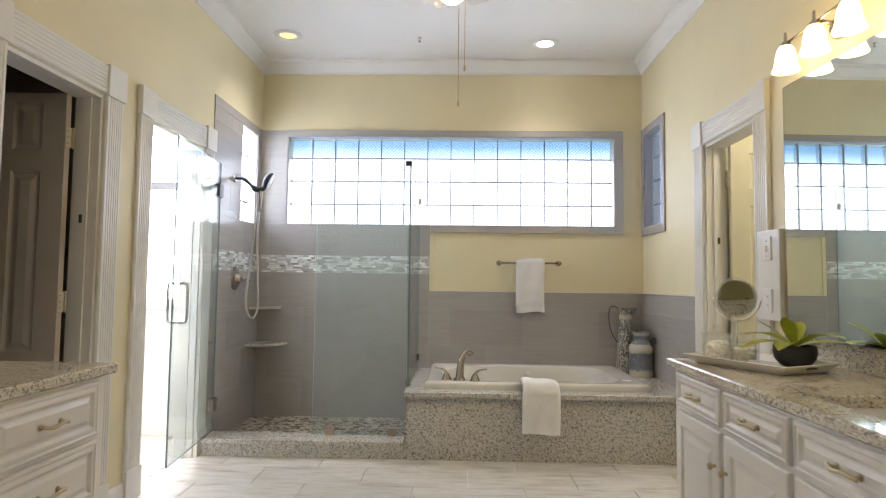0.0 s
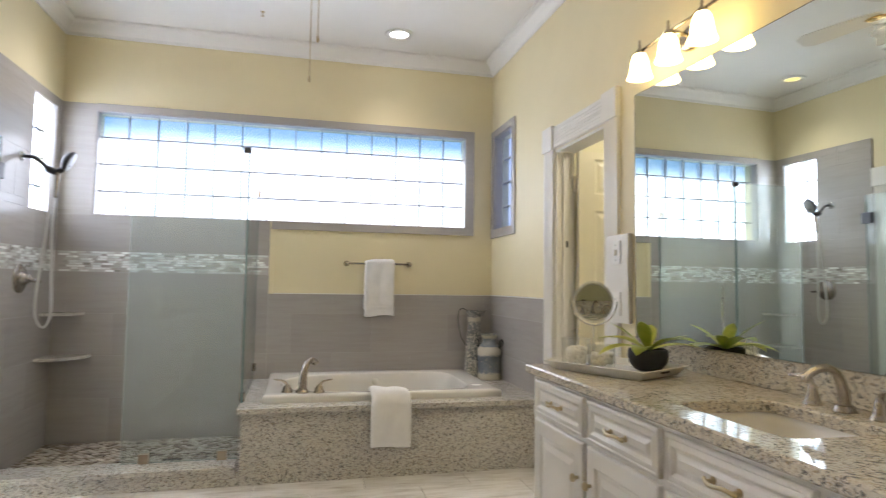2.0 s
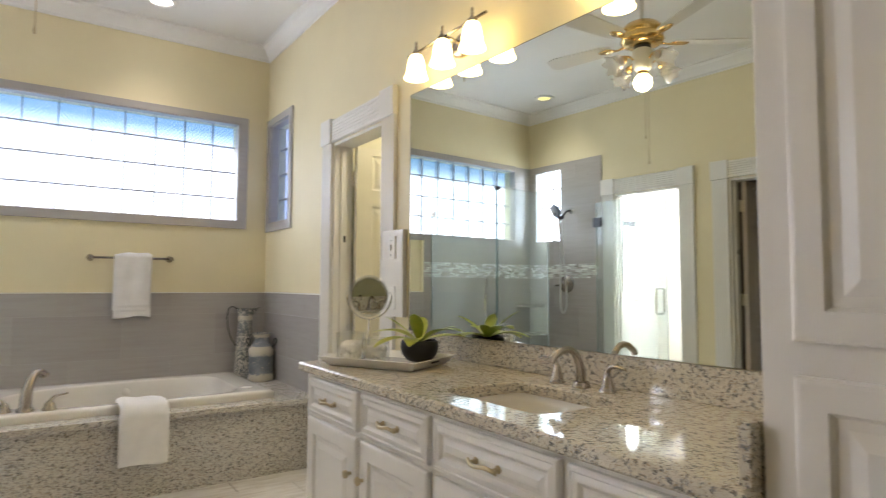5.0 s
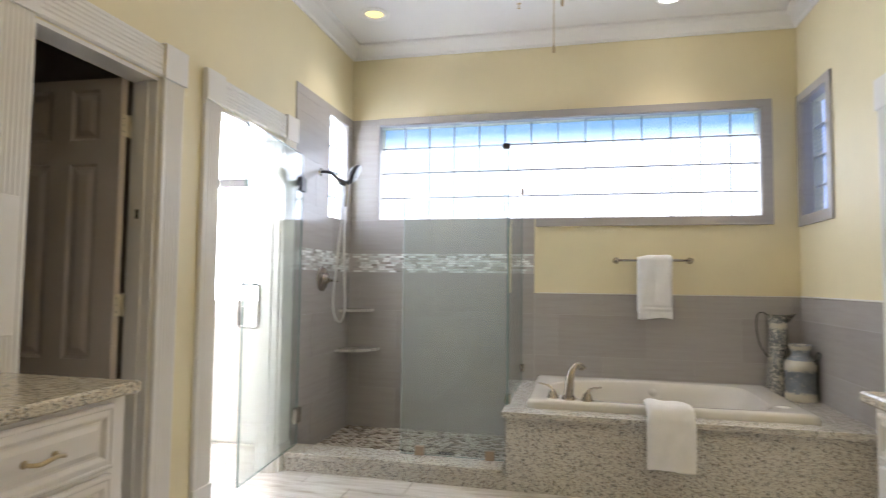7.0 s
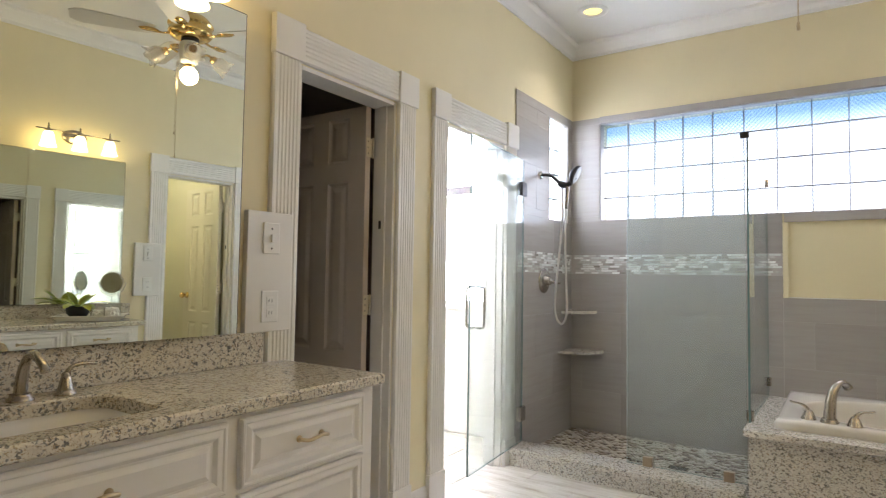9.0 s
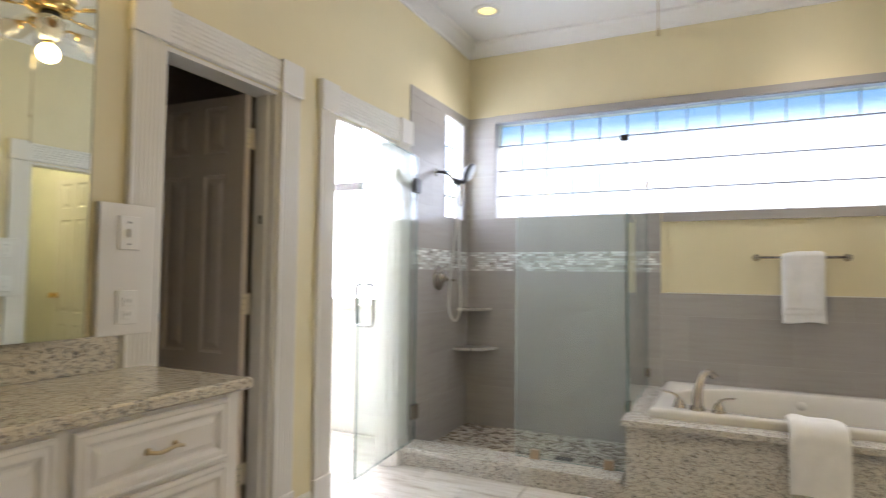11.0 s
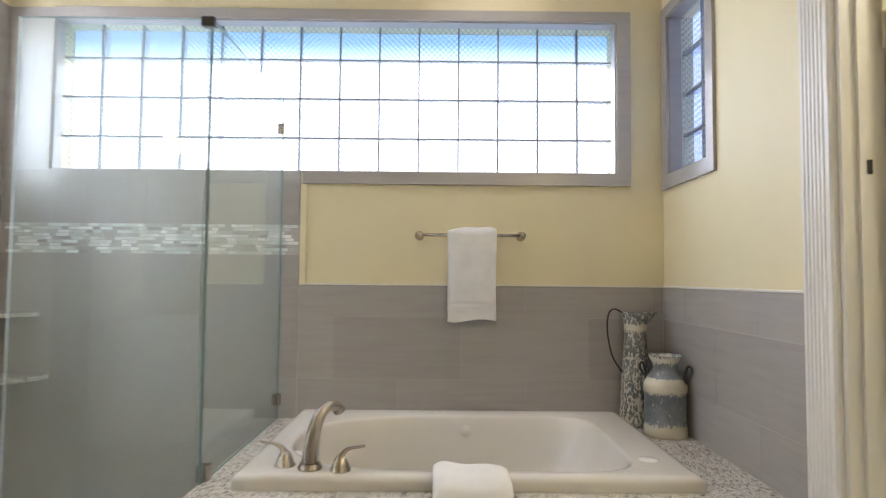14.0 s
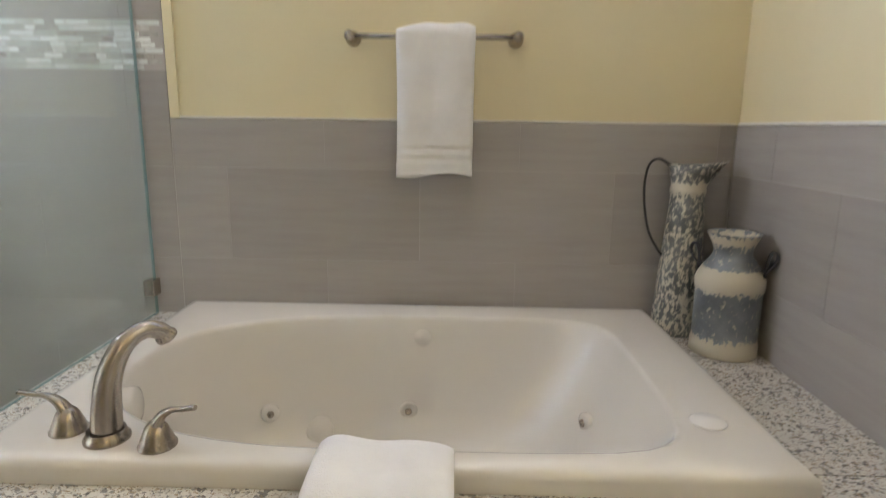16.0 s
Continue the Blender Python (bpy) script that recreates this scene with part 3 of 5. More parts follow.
side_blocks("window_3", 1.66, 1, [(4.27, 4.475), (4.475, 4.68)], [1.59, 1.785, 1.98, 2.175, 2.37], "narrow glass block window framed in grey tile")
side_blocks("window_4", -1.66, -1, [(4.30, 4.485), (4.485, 4.67)], [1.585, 1.777, 1.969, 2.161, 2.353], "narrow glass block window in the shower wall")

# glowing panels for daylight beyond the openings; the right one dimmed for shade
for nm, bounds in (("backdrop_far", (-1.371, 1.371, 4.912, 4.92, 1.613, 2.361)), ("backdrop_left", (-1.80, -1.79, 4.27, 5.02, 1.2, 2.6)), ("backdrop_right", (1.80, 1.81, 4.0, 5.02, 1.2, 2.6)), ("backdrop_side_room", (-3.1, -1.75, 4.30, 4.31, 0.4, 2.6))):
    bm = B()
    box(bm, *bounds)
    solid(nm, bm, M_SHADE_OUT if nm.endswith("right") else M_SUN_OUT if nm.endswith("room") else M_PALE_OUT if nm.endswith("left") else M_OUTSIDE, "glowing backdrop standing in for daylight outside the window", "sky", kind="structure")

lamp("closet_lamp", "POINT", pose(2.45, 2.75, 2.5), 9, (1.0, 0.92, 0.70), 0.08)


# ---- tile frames round the windows and tile edges ----
def strip(name, boxes, label):
    bm = B()
    for b in boxes:
        box(bm, *b, 0.0015)
    return solid(name, bm, M_TILE, label, "trim", kind="structure")


TY = 4.75
x0, x1, z0, z1 = WIN
strip("trim_window_1", [(x0, 1.44, 4.744, BY, z1, 2.414), (x1, 1.44, 4.744, BY, z0, z1), (-0.15, 1.44, 4.744, BY, 1.553, z0),
                        (x0, x1, BY, FACE, z1 - 0.006, z1 + 0.001), (x0, x1, BY, FACE, z0 - 0.001, z0 + 0.006), (x1 - 0.006, x1 + 0.001, BY, FACE, z0, z1), (x0 - 0.001, x0 + 0.006, BY, FACE, z0, z1)], "grey tile border round the glass block window")
y0, y1, z0, z1 = RSW
strip("trim_window_3", [(1.586, RX, 4.205, y0, 1.534, 2.415), (1.586, RX, y1, 4.745, 1.534, 2.415), (1.586, RX, y0, y1, z1, 2.415), (1.586, RX, y0, y1, 1.534, z0),
                        (RX, 1.66, y0 - 0.001, y0 + 0.006, z0, z1), (RX, 1.66, y1 - 0.006, y1 + 0.001, z0, z1), (RX, 1.66, y0, y1, z0 - 0.001, z0 + 0.006), (RX, 1.66, y0, y1, z1 - 0.006, z1 + 0.001)], "grey tile border round a narrow window")
y0, y1, z0, z1 = LSW
strip("trim_window_4", [(-1.66, LX, y0 - 0.001, y0 + 0.006, z0, z1), (-1.66, LX, y1 - 0.006, y1 + 0.001, z0, z1), (-1.66, LX, y0, y1, z0 - 0.001, z0 + 0.006), (-1.66, LX, y0, y1, z1 - 0.006, z1 + 0.001)], "grey tile lining of a narrow window")
bm = B()
box(bm, -0.158, -0.128, 4.748, BY + 0.001, 1.066, 1.552, 0.002)
solid("trim_paint_edge", bm, M_YELLOW, "yellow painted edge strip beside the shower tile", "trim", kind="structure")
bm = B()
box(bm, 1.588, RX, 3.656, 4.742, 1.066, 1.074, 0.002)
box(bm, -0.127, 1.587, 4.748, BY, 1.066, 1.0715, 0.0015)
solid("trim_wainscot_edge", bm, M_TRIM, "thin white caulked edge above the grey tile", "trim", kind="structure")


# ---- bathtub on its granite deck ----
def rect_loop(x0, x1, y0, y1, n=16):
    """Points round a rectangle, n a side, from its lower left corner."""
    c = [(x0, y0), (x1, y0), (x1, y1), (x0, y1)]
    return [(c[k][0] + (c[(k + 1) % 4][0] - c[k][0]) * i / n, c[k][1] + (c[(k + 1) % 4][1] - c[k][1]) * i / n) for k in range(4) for i in range(n)]


def oval_loop(cx, cy, a, b, power, like):
    """A soft rectangle whose points lie on the same bearings as another loop's."""
    xs, ys = [p[0] for p in like], [p[1] for p in like]
    mx, my, hx, hy = (min(xs) + max(xs)) / 2, (min(ys) + max(ys)) / 2, (max(xs) - min(xs)) / 2, (max(ys) - min(ys)) / 2
    out = []
    low, high = power if isinstance(power, tuple) else (power, power)
    for x, y in like:
        u, v = (x - mx) / hx, (y - my) / hy
        power = low if u < 0 else high
        s = (abs(u) ** power + abs(v) ** power) ** (-1 / power)
        out.append((cx + a * u * s, cy + b * v * s))
    return out


def loft(bm, loops, cap=True, start=False, m=None):
    m = m or Matrix()
    vs = [[bm.verts.new(m @ Vector((x, y, z))) for x, y in pts] for pts, z in loops]
    for a, b in zip(vs, vs[1:]):
        n = len(a)
        for k in range(n):
            f = bm.faces.new((a[k], a[(k + 1) % n], b[(k + 1) % n], b[k]))
            f.smooth = True
    if cap:
        bm.faces.new(vs[-1])
    if start:
        bm.faces.new(vs[0][::-1])
    return vs


deck = thing("tub_deck", "speckled grey and beige granite surround of the bathtub", "tub deck")
bm = B()
box(bm, -0.235, 1.592, 3.70, 3.74, 0, 0.399)
part("front_panel", bm, M_GRANITE, deck)
bm = B()
box(bm, -0.235, -0.20, 3.74, 4.749, 0, 0.399)
part("side_panel", bm, M_GRANITE, deck)
bm = B()
box(bm, -0.258, 1.592, 3.664, 3.88, 0.40, 0.434, 0.005)
box(bm, -0.258, -0.04, 3.88, 4.749, 0.40, 0.434)
box(bm, 1.27, 1.592, 3.88, 4.749, 0.40, 0.434)
part("top_slab", bm, M_GRANITE, deck)

TX0, TX1, TY0, TY1 = -0.13, 1.357, 3.795, 4.746
tub = thing("bathtub", "white acrylic whirlpool bathtub set into a granite deck", "bathtub")
outer = rect_loop(TX0, TX1, TY0, TY1)


def inner(cx, cy, a, b, p):
    return oval_loop(cx, cy, a, b, p, outer)


def grow(d):
    return rect_loop(TX0 + d, TX1 - d, TY0 + d, TY1 - d)


CX, CY = 0.578, 4.235
bm = B()
loft(bm, [(grow(0.0), 0.4345), (grow(-0.001), 0.462), (grow(0.004), 0.474), (grow(0.014), 0.480), (grow(0.03), 0.482),
          (inner(CX, CY, 0.617, 0.387, (2.6, 7.0)), 0.4815), (inner(CX, CY, 0.610, 0.380, (2.5, 6.6)), 0.4785), (inner(CX, CY, 0.605, 0.375, (2.5, 6.4)), 0.468),
          (inner(CX - 0.004, CY, 0.592, 0.364, (2.5, 5.4)), 0.42), (inner(CX - 0.022, CY, 0.555, 0.347, (2.5, 4.8)), 0.32), (inner(CX - 0.05, CY, 0.505, 0.325, (2.5, 4.2)), 0.20),
          (inner(CX - 0.065, CY, 0.46, 0.30, (2.5, 3.8)), 0.125), (inner(CX - 0.075, CY, 0.40, 0.25, 2.6), 0.088), (inner(CX - 0.075, CY, 0.1, 0.07, 2.2), 0.078)])
part("shell", bm, M_ACRYLIC, tub)
for x, y, z, turn in ((0.195, 4.492, 0.209, -22), (0.60, 4.556, 0.196, 0), (1.082, 4.33, 0.288, 72)):
    jet = B()
    lathe(jet, [(0, 0.004), (0.013, 0.005), (0.018, 0.004), (0.024, 0.003), (0.027, 0.0), (0.027, -0.012)], pose(x, y, z, 90, 0, -turn), 24)
    j = part("jet", jet, M_ACRYLIC, tub)
    bm = B()
    lathe(bm, [(0.011, 0.005), (0.010, 0.009), (0.006, 0.010), (0.005, 0.006), (0, 0.006)], pose(x, y, z, 90, 0, -turn), 14)
    part("nozzle", bm, M_NICKEL, j, "small metal jet nozzle")
for x, y, z, rx, r in ((0.64, 4.598, 0.415, 84, 0.027), (0.335, 4.520, 0.142, 66, 0.043)):
    bm = B()
    lathe(bm, [(0, 0.004), (r * 0.62, 0.004), (r * 0.66, 0.002), (r * 0.9, 0.002), (r, -0.002), (r, -0.02)], pose(x, y, z, rx, 0, 0), 24)
    part("suction_cover", bm, M_ACRYLIC, tub)
bm = B()
lathe(bm, [(0, 0.006), (0.024, 0.006), (0.026, 0.0045), (0.033, 0.004), (0.036, 0.002), (0.036, 0)], pose(1.241, 3.98, 0.4815), 28)
part("control_button", bm, M_PORCELAIN, tub)
bm = B()
lathe(bm, [(0, 0.026), (0.030, 0.026), (0.040, 0.022), (0.043, 0.012), (0.043, -0.015)], pose(0.0, 4.105, 0.425, 0, 84, 10), 28)
part("overflow_cover", bm, M_ACRYLIC, tub)

fau = thing("tub_faucet", "brushed nickel three-piece tub faucet with arched spout", "faucet")
sx, sy, sz = 0.10, 3.866, 0.482
d = Vector((0.62, 0.78, 0)).normalized()
pts = [Vector((sx, sy, sz)) + d * a + Vector((0, 0, b)) for a, b in ((0, 0), (0.004, 0.06), (0.015, 0.12), (0.042, 0.168), (0.080, 0.188), (0.112, 0.178), (0.124, 0.162))]
path = smooth_path(pts, 5)
rad = [0.029 - 0.012 * min(1, k / 18) + (0.004 if k > len(path) - 4 else 0) for k in range(len(path))]
bm = B()
tube(bm, path, rad, 16)
part("spout", bm, M_NICKEL, fau)
bm = B()
lathe(bm, [(0.040, 0), (0.040, 0.006), (0.035, 0.012), (0.033, 0.02)], pose(sx, sy, sz), 24)
part("spout_base", bm, M_NICKEL, fau)
for hx, hy, aim in ((0.012, 3.893, -1), (0.202, 3.848, 1)):
    bm = B()
    lathe(bm, [(0.034, 0), (0.034, 0.004), (0.030, 0.009), (0.029, 0.014), (0.024, 0.026), (0.019, 0.038), (0.012, 0.046), (0, 0.048)], pose(hx, hy, sz), 24)
    h = part("handle_base", bm, M_NICKEL, fau)
    bm = B()
    e = Vector((aim, -0.15, 0)).normalized()
    q = [Vector((hx, hy, sz)) + e * a + Vector((0, 0, b)) for a, b in ((0.0, 0.022), (0.003, 0.042), (0.014, 0.060), (0.034, 0.072), (0.058, 0.076), (0.080, 0.081))]
    tube(bm, smooth_path(q, 4), [0.0195 - 0.0135 * min(1, k / 13) for k in range(21)], 12, flat=0.75)
    part("lever", bm, M_NICKEL, h)


# ---- towels ----
def hanging_towel(name, x0, x1, ridge, front, back, thick, m, label, seed, bands=()):
    """A folded towel draped over a rod or edge. ridge: (y, z) turn-over points from front to back; front/back: the hem heights."""
    rnd = random.Random(seed)
    prof = []
    fy, fz = ridge[0]
    by, bz = ridge[-1]
    n = 60
    for k in range(n):
        z = front + (fz - front) * k / n
        prof.append((fy, z))
    prof += list(ridge)
    for k in range(1, 9):
        prof.append((by, bz + (back - bz) * k / 8))
    cols = 18
    bm = B()
    ph = [rnd.uniform(0, 6.28) for _ in range(4)]
    grids = []
    for off in (0, 1):
        g = []
        for i, (y, z) in enumerate(prof):
            row = []
            nx = prof[min(i + 1, len(prof) - 1)]
            pv = prof[max(i - 1, 0)]
            tang = Vector((0, nx[0] - pv[0], nx[1] - pv[1])).normalized()
            nor = Vector((0, -tang.z, tang.y))
            for c in range(cols + 1):
                u = c / cols
                wob = 0.004 * math.sin(5 * u + 7 * z + ph[0]) + 0.003 * math.sin(11 * u - 9 * z + ph[1])
                edge = 1 - 0.55 * abs(2 * u - 1) ** 8
                pucker = 0.0
                for b0, b1 in bands:
                    if b0 < z < b1 and i < n:
                        pucker = -0.006 * math.sin((z - b0) / (b1 - b0) * math.pi)
                xx = x0 + (x1 - x0) * u + (0.006 * math.sin(8 * z + ph[2]) if i < n else 0) * (1 if u > 0.5 else -1) * 0.6
                zz = z + (0.008 * math.sin(6 * u + ph[3]) if i == 0 else 0)
                p = Vector((xx, y, zz)) + nor * ((thick * edge if off == 0 else 0) + wob + (pucker if off == 0 else 0))
                row.append(bm.verts.new(m @ p))
            g.append(row)
        grids.append(g)
    a, b = grids
    R, C = len(prof), cols
    for i in range(R - 1):
        for c in range(C):
            for g in (a, b):
                bm.faces.new((g[i][c], g[i][c + 1], g[i + 1][c + 1], g[i + 1][c])).smooth = True
        for c in (0, C):
            bm.faces.new((a[i][c], a[i + 1][c], b[i + 1][c], b[i][c])).smooth = True
    for i in (0, R - 1):
        for c in range(C):
            bm.faces.new((a[i][c], a[i][c + 1], b[i][c + 1], b[i][c])).smooth = True
    return solid(name, bm, M_TOWEL, label, "towel")


BARY, BARZ = 4.69, 1.305
arc = [(BARY - 0.016 * math.cos(a), BARZ + 0.004 + 0.016 * math.sin(a)) for a in np.linspace(0, math.pi, 7)]
hanging_towel("bath_towel", 0.553, 0.782, arc, 0.905, 0.95, 0.016, Matrix(), "folded white terry towel hanging over the towel bar", 3, ((0.946, 0.962), (0.976, 0.992)))
edge = [(3.652, 0.445), (3.66, 0.475), (3.69, 0.489), (3.72, 0.4915), (3.76, 0.4925), (3.80, 0.4925), (3.835, 0.489)]
hanging_towel("hand_towel", 0.50, 0.735, edge, 0.19, 0.484, 0.022, Matrix(), "folded white terry towel draped over the tub's edge", 5, ())

bar = thing("towel_bar", "brushed nickel towel bar on round wall posts", "towel bar")
bm = B()
tube(bm, [(0.425, BARY, BARZ), (0.895, BARY, BARZ)], 0.008, 12)
part("rod", bm, M_NICKEL, bar)
for x in (0.417, 0.905):
    bm = B()
    lathe(bm, [(0.023, 0), (0.023, 0.006), (0.019, 0.012), (0.011, 0.02), (0.011, 0.05), (0.016, 0.058), (0.016, 0.078), (0.01, 0.084), (0, 0.085)], pose(x, BY - 0.0005, BARZ, 90), 20)
    part("post", bm, M_NICKEL, bar)


# ---- painted metal jugs on the deck ----
def worn_metal(name, steel, cream_bands):
    """Grey galvanised metal with flaking cream paint; bands are heights where more paint is left."""
    m = mat(name, steel, 0.4, 0.55)
    v = coords(m, own=True)
    fleck = noise_at(m, coords(m, (1, 1, 0.55), own=True), 105, 4, 0.65)
    sep = add(m, "ShaderNodeSeparateXYZ")
    link(m, v, sep.inputs[0])
    sc = add(m, "ShaderNodeMapRange")
    sc.inputs[1].default_value, sc.inputs[2].default_value = 0.0, 0.5
    link(m, sep.outputs[2], sc.inputs[0])
    band = ramp(m, sc.outputs[0], cream_bands)
    s = add(m, "ShaderNodeMath")
    s.operation = "ADD"
    link(m, fleck, s.inputs[0])
    link(m, band, s.inputs[1])
    mask = ramp(m, s.outputs[0], [(0.0, (0, 0, 0)), (0.60, (0, 0, 0)), (0.66, (1, 1, 1))])
    tone = ramp(m, noise_at(m, v, 9, 4), [(0.3, tuple(c * 0.6 for c in steel)), (0.7, tuple(c * 1.25 for c in steel))])
    link(m, mixed(m, mask, tone, (0.58, 0.54, 0.43)), bsdf(m).inputs["Base Color"])
    inv = add(m, "ShaderNodeMath")
    inv.operation = "MULTIPLY_ADD"
    inv.inputs[1].default_value, inv.inputs[2].default_value = -0.6, 0.6
    link(m, mask, inv.inputs[0])
    link(m, inv.outputs[0], bsdf(m).inputs["Metallic"])
    bump(m, mask, 0.4, 0.002)
    return m


g = lambda v: (v, v, v)
M_PITCHER = worn_metal("flaking_pitcher_metal", (0.20, 0.21, 0.21), [(0.0, g(0.02)), (0.05, g(0.16)), (0.12, g(0.12)), (0.3, g(0.11)), (0.55, g(0.10)), (0.78, g(0.08)), (0.84, g(0.4)), (0.87, g(0.10)), (1.0, g(0.08))])
M_CAN = worn_metal("flaking_can_metal", (0.26, 0.29, 0.32), [(0.0, g(0.45)), (0.075, g(0.3)), (0.12, g(0.0)), (0.33, g(0.0)), (0.37, g(0.25)), (0.41, g(0.5)), (0.46, g(0.5)), (0.48, g(0.02)), (0.58, g(0.0)), (0.62, g(0.35)), (0.66, g(0.05))])
pitcher = thing("metal_pitcher", "tall grey metal pitcher with flaking cream paint", "pitcher", pose(1.428, 4.668, 0.4345) @ Matrix.Diagonal((1.10, 1.10, 1.07, 1)))
bm = B()
lathe(bm, [(0, 0.004), (0.066, 0.0), (0.068, 0.012), (0.066, 0.03), (0.062, 0.12), (0.055, 0.24), (0.046, 0.36), (0.044, 0.40), (0.047, 0.405), (0.047, 0.415), (0.045, 0.42), (0.05, 0.455), (0.058, 0.48), (0.054, 0.478), (0.043, 0.42), (0.042, 0.36), (0.04, 0.3), (0, 0.29)], None, 36)
for v in bm.verts:
    if v.co.z > 0.44:
        a = math.atan2(v.co.y, v.co.x)
        pull = max(0, math.cos(a + 0.15)) ** 6
        v.co.x += 0.045 * pull * (v.co.z - 0.44) / 0.04
        v.co.z += 0.012 * pull
part("body", bm, M_PITCHER, pitcher)
bm = B()
tube(bm, smooth_path([(-0.05, 0, 0.476), (-0.085, 0, 0.496), (-0.112, 0, 0.475), (-0.118, 0, 0.40), (-0.10, 0, 0.30), (-0.068, 0, 0.24), (-0.056, 0, 0.225)], 5), 0.0026, 8, flat=1.4)
part("handle", bm, M_BLACK, pitcher, "thin dark wire handle")
can = thing("milk_can", "small grey metal milk can with cream painted bands", "milk can", pose(1.498, 4.492, 0.4345, 0, 0, -38) @ Matrix.Scale(1.04, 4))
bm = B()
lathe(bm, [(0, 0.004), (0.082, 0.0), (0.086, 0.004), (0.086, 0.035), (0.083, 0.04), (0.083, 0.175), (0.086, 0.18), (0.087, 0.205), (0.084, 0.215), (0.07, 0.24), (0.052, 0.265), (0.048, 0.275), (0.048, 0.285), (0.052, 0.30), (0.064, 0.325), (0.067, 0.33), (0.062, 0.327), (0.046, 0.29), (0.045, 0.26), (0, 0.25)], None, 40)
part("body", bm, M_CAN, can)
for s in (-1, 1):
    bm = B()
    tube(bm, smooth_path([(s * 0.068, 0, 0.235), (s * 0.088, 0, 0.24), (s * 0.104, 0, 0.265), (s * 0.104, 0, 0.285), (s * 0.092, 0, 0.288), (s * 0.084, 0, 0.26), (s * 0.082, 0, 0.22)], 4), 0.0045, 8)
    part("handle", bm, M_BLACK, can, "bent dark metal loop handle")


# ---- shower ----
curb = thing("shower_curb", "low speckled granite curb of the shower", "curb")
bm = B()
box(bm, -1.592, -0.237, 3.70, 3.87, 0, 0.079)
part("face", bm, M_GRANITE, curb)
bm = B()
box(bm, -1.592, -0.2595, 3.682, 3.885, 0.08, 0.112, 0.004)
part("cap", bm, M_GRANITE, curb)
bm = B()
box(bm, -1.592, -0.2355, 3.886, 4.742, -0.008, 0.022)
shower_floor = solid("floor_shower", bm, paint("pale_pebble_grout", (0.46, 0.43, 0.38), 0.8, 0.08), "shower floor of flat brown and grey pebbles", "floor", kind="structure")
drain = thing("shower_drain", "square dark metal drain grate in the pebble floor", "drain", pose(-0.68, 4.17, 0.0222))
bm = B()
for a, b, c, d in ((-0.055, 0.055, -0.055, -0.045), (-0.055, 0.055, 0.045, 0.055), (-0.055, -0.045, -0.045, 0.045), (0.045, 0.055, -0.045, 0.045)):
    box(bm, a, b, c, d, 0, 0.0085)
part("frame", bm, M_NICKEL, drain)
for k in range(6):
    bm = B()
    box(bm, -0.0448, 0.0448, -0.042 + k * 0.015, -0.033 + k * 0.015, 0.002, 0.0078)
    part("slat", bm, M_BLACK, drain)

GX = -0.247


def glass_sheet(name, parent, x0, x1, y0, y1, z0, z1, pale=False):
    bm = B()
    box(bm, x0, x1, y0, y1, z0, z1)
    bm.faces.ensure_lookup_table()
    dx, dy = x1 - x0, y1 - y0
    for f in bm.faces:
        n = f.normal
        broad = abs(n.y) > 0.9 if dx > dy else abs(n.x) > 0.9
        f.material_index = 0 if broad else 2 if pale and n.x < -0.9 else 1
    ob = new(name, mesh_of(bm, name, [M_GLASS, M_GLASSEDGE, M_LITEDGE]))
    ob.parent = parent
    ob.visible_shadow = False
    return ob


M_CLIP = brushed("bronze_clip", (0.46, 0.36, 0.26), 0.35)
front = thing("shower_screen", "frameless clear glass shower screen clipped to the curb", "shower screen")
glass_sheet("front_glass", front, -0.885, -0.2605, 3.842, 3.852, 0.114, 1.958, True)
glass_sheet("return_glass", front, GX - 0.005, GX + 0.005, 3.842, 4.741, 0.4345, 1.958)
for x in (-0.765, -0.345):
    bm = B()
    box(bm, x - 0.026, x + 0.026, 3.828, 3.866, 0.1125, 0.165, 0.003)
    part("clip", bm, M_CLIP, front, "square bronze glass clip")
for y0, y1, z0, z1 in ((4.70, 4.745, 0.50, 0.552), (4.70, 4.745, 1.78, 1.832), (3.86, 3.90, 0.436, 0.488)):
    bm = B()
    box(bm, GX - 0.017, GX + 0.017, y0, y1, z0, z1, 0.003)
    part("clip", bm, M_NICKEL, front)
bm = B()
box(bm, -0.282, -0.238, 3.834, 3.860, 1.930, 1.963, 0.003)
part("corner_clamp", bm, M_BLACK, front)

HINGE, FREE = Vector((-1.557, 3.83, 0)), Vector((-1.468, 3.035, 0))
w = (FREE - HINGE).length
ang = math.degrees(math.atan2(FREE.y - HINGE.y, FREE.x - HINGE.x))
gd = thing("shower_door", "frameless clear glass shower door standing open", "shower door", pose(HINGE.x, HINGE.y, 0.0, 0, 0, ang))
glass_sheet("glass", gd, 0, w, -0.005, 0.005, 0.125, 1.935)
for z in (0.255, 1.70):
    bm = B()
    box(bm, -0.032, 0.055, -0.016, 0.016, z, z + 0.09, 0.004)
    part("hinge", bm, M_NICKEL if z < 1 else M_BLACK, gd, "square metal glass hinge")
for s in (-1, 1):
    bm = B()
    hx = w - 0.075
    tube(bm, smooth_path([(hx, s * 0.006, 0.895), (hx, s * 0.04, 0.897), (hx, s * 0.052, 0.915), (hx, s * 0.053, 1.01), (hx, s * 0.052, 1.095), (hx, s * 0.04, 1.113), (hx, s * 0.006, 1.115)], 5), 0.0085, 12)
    part("pull_handle", bm, M_CHROME, gd, "polished chrome D-shaped pull")

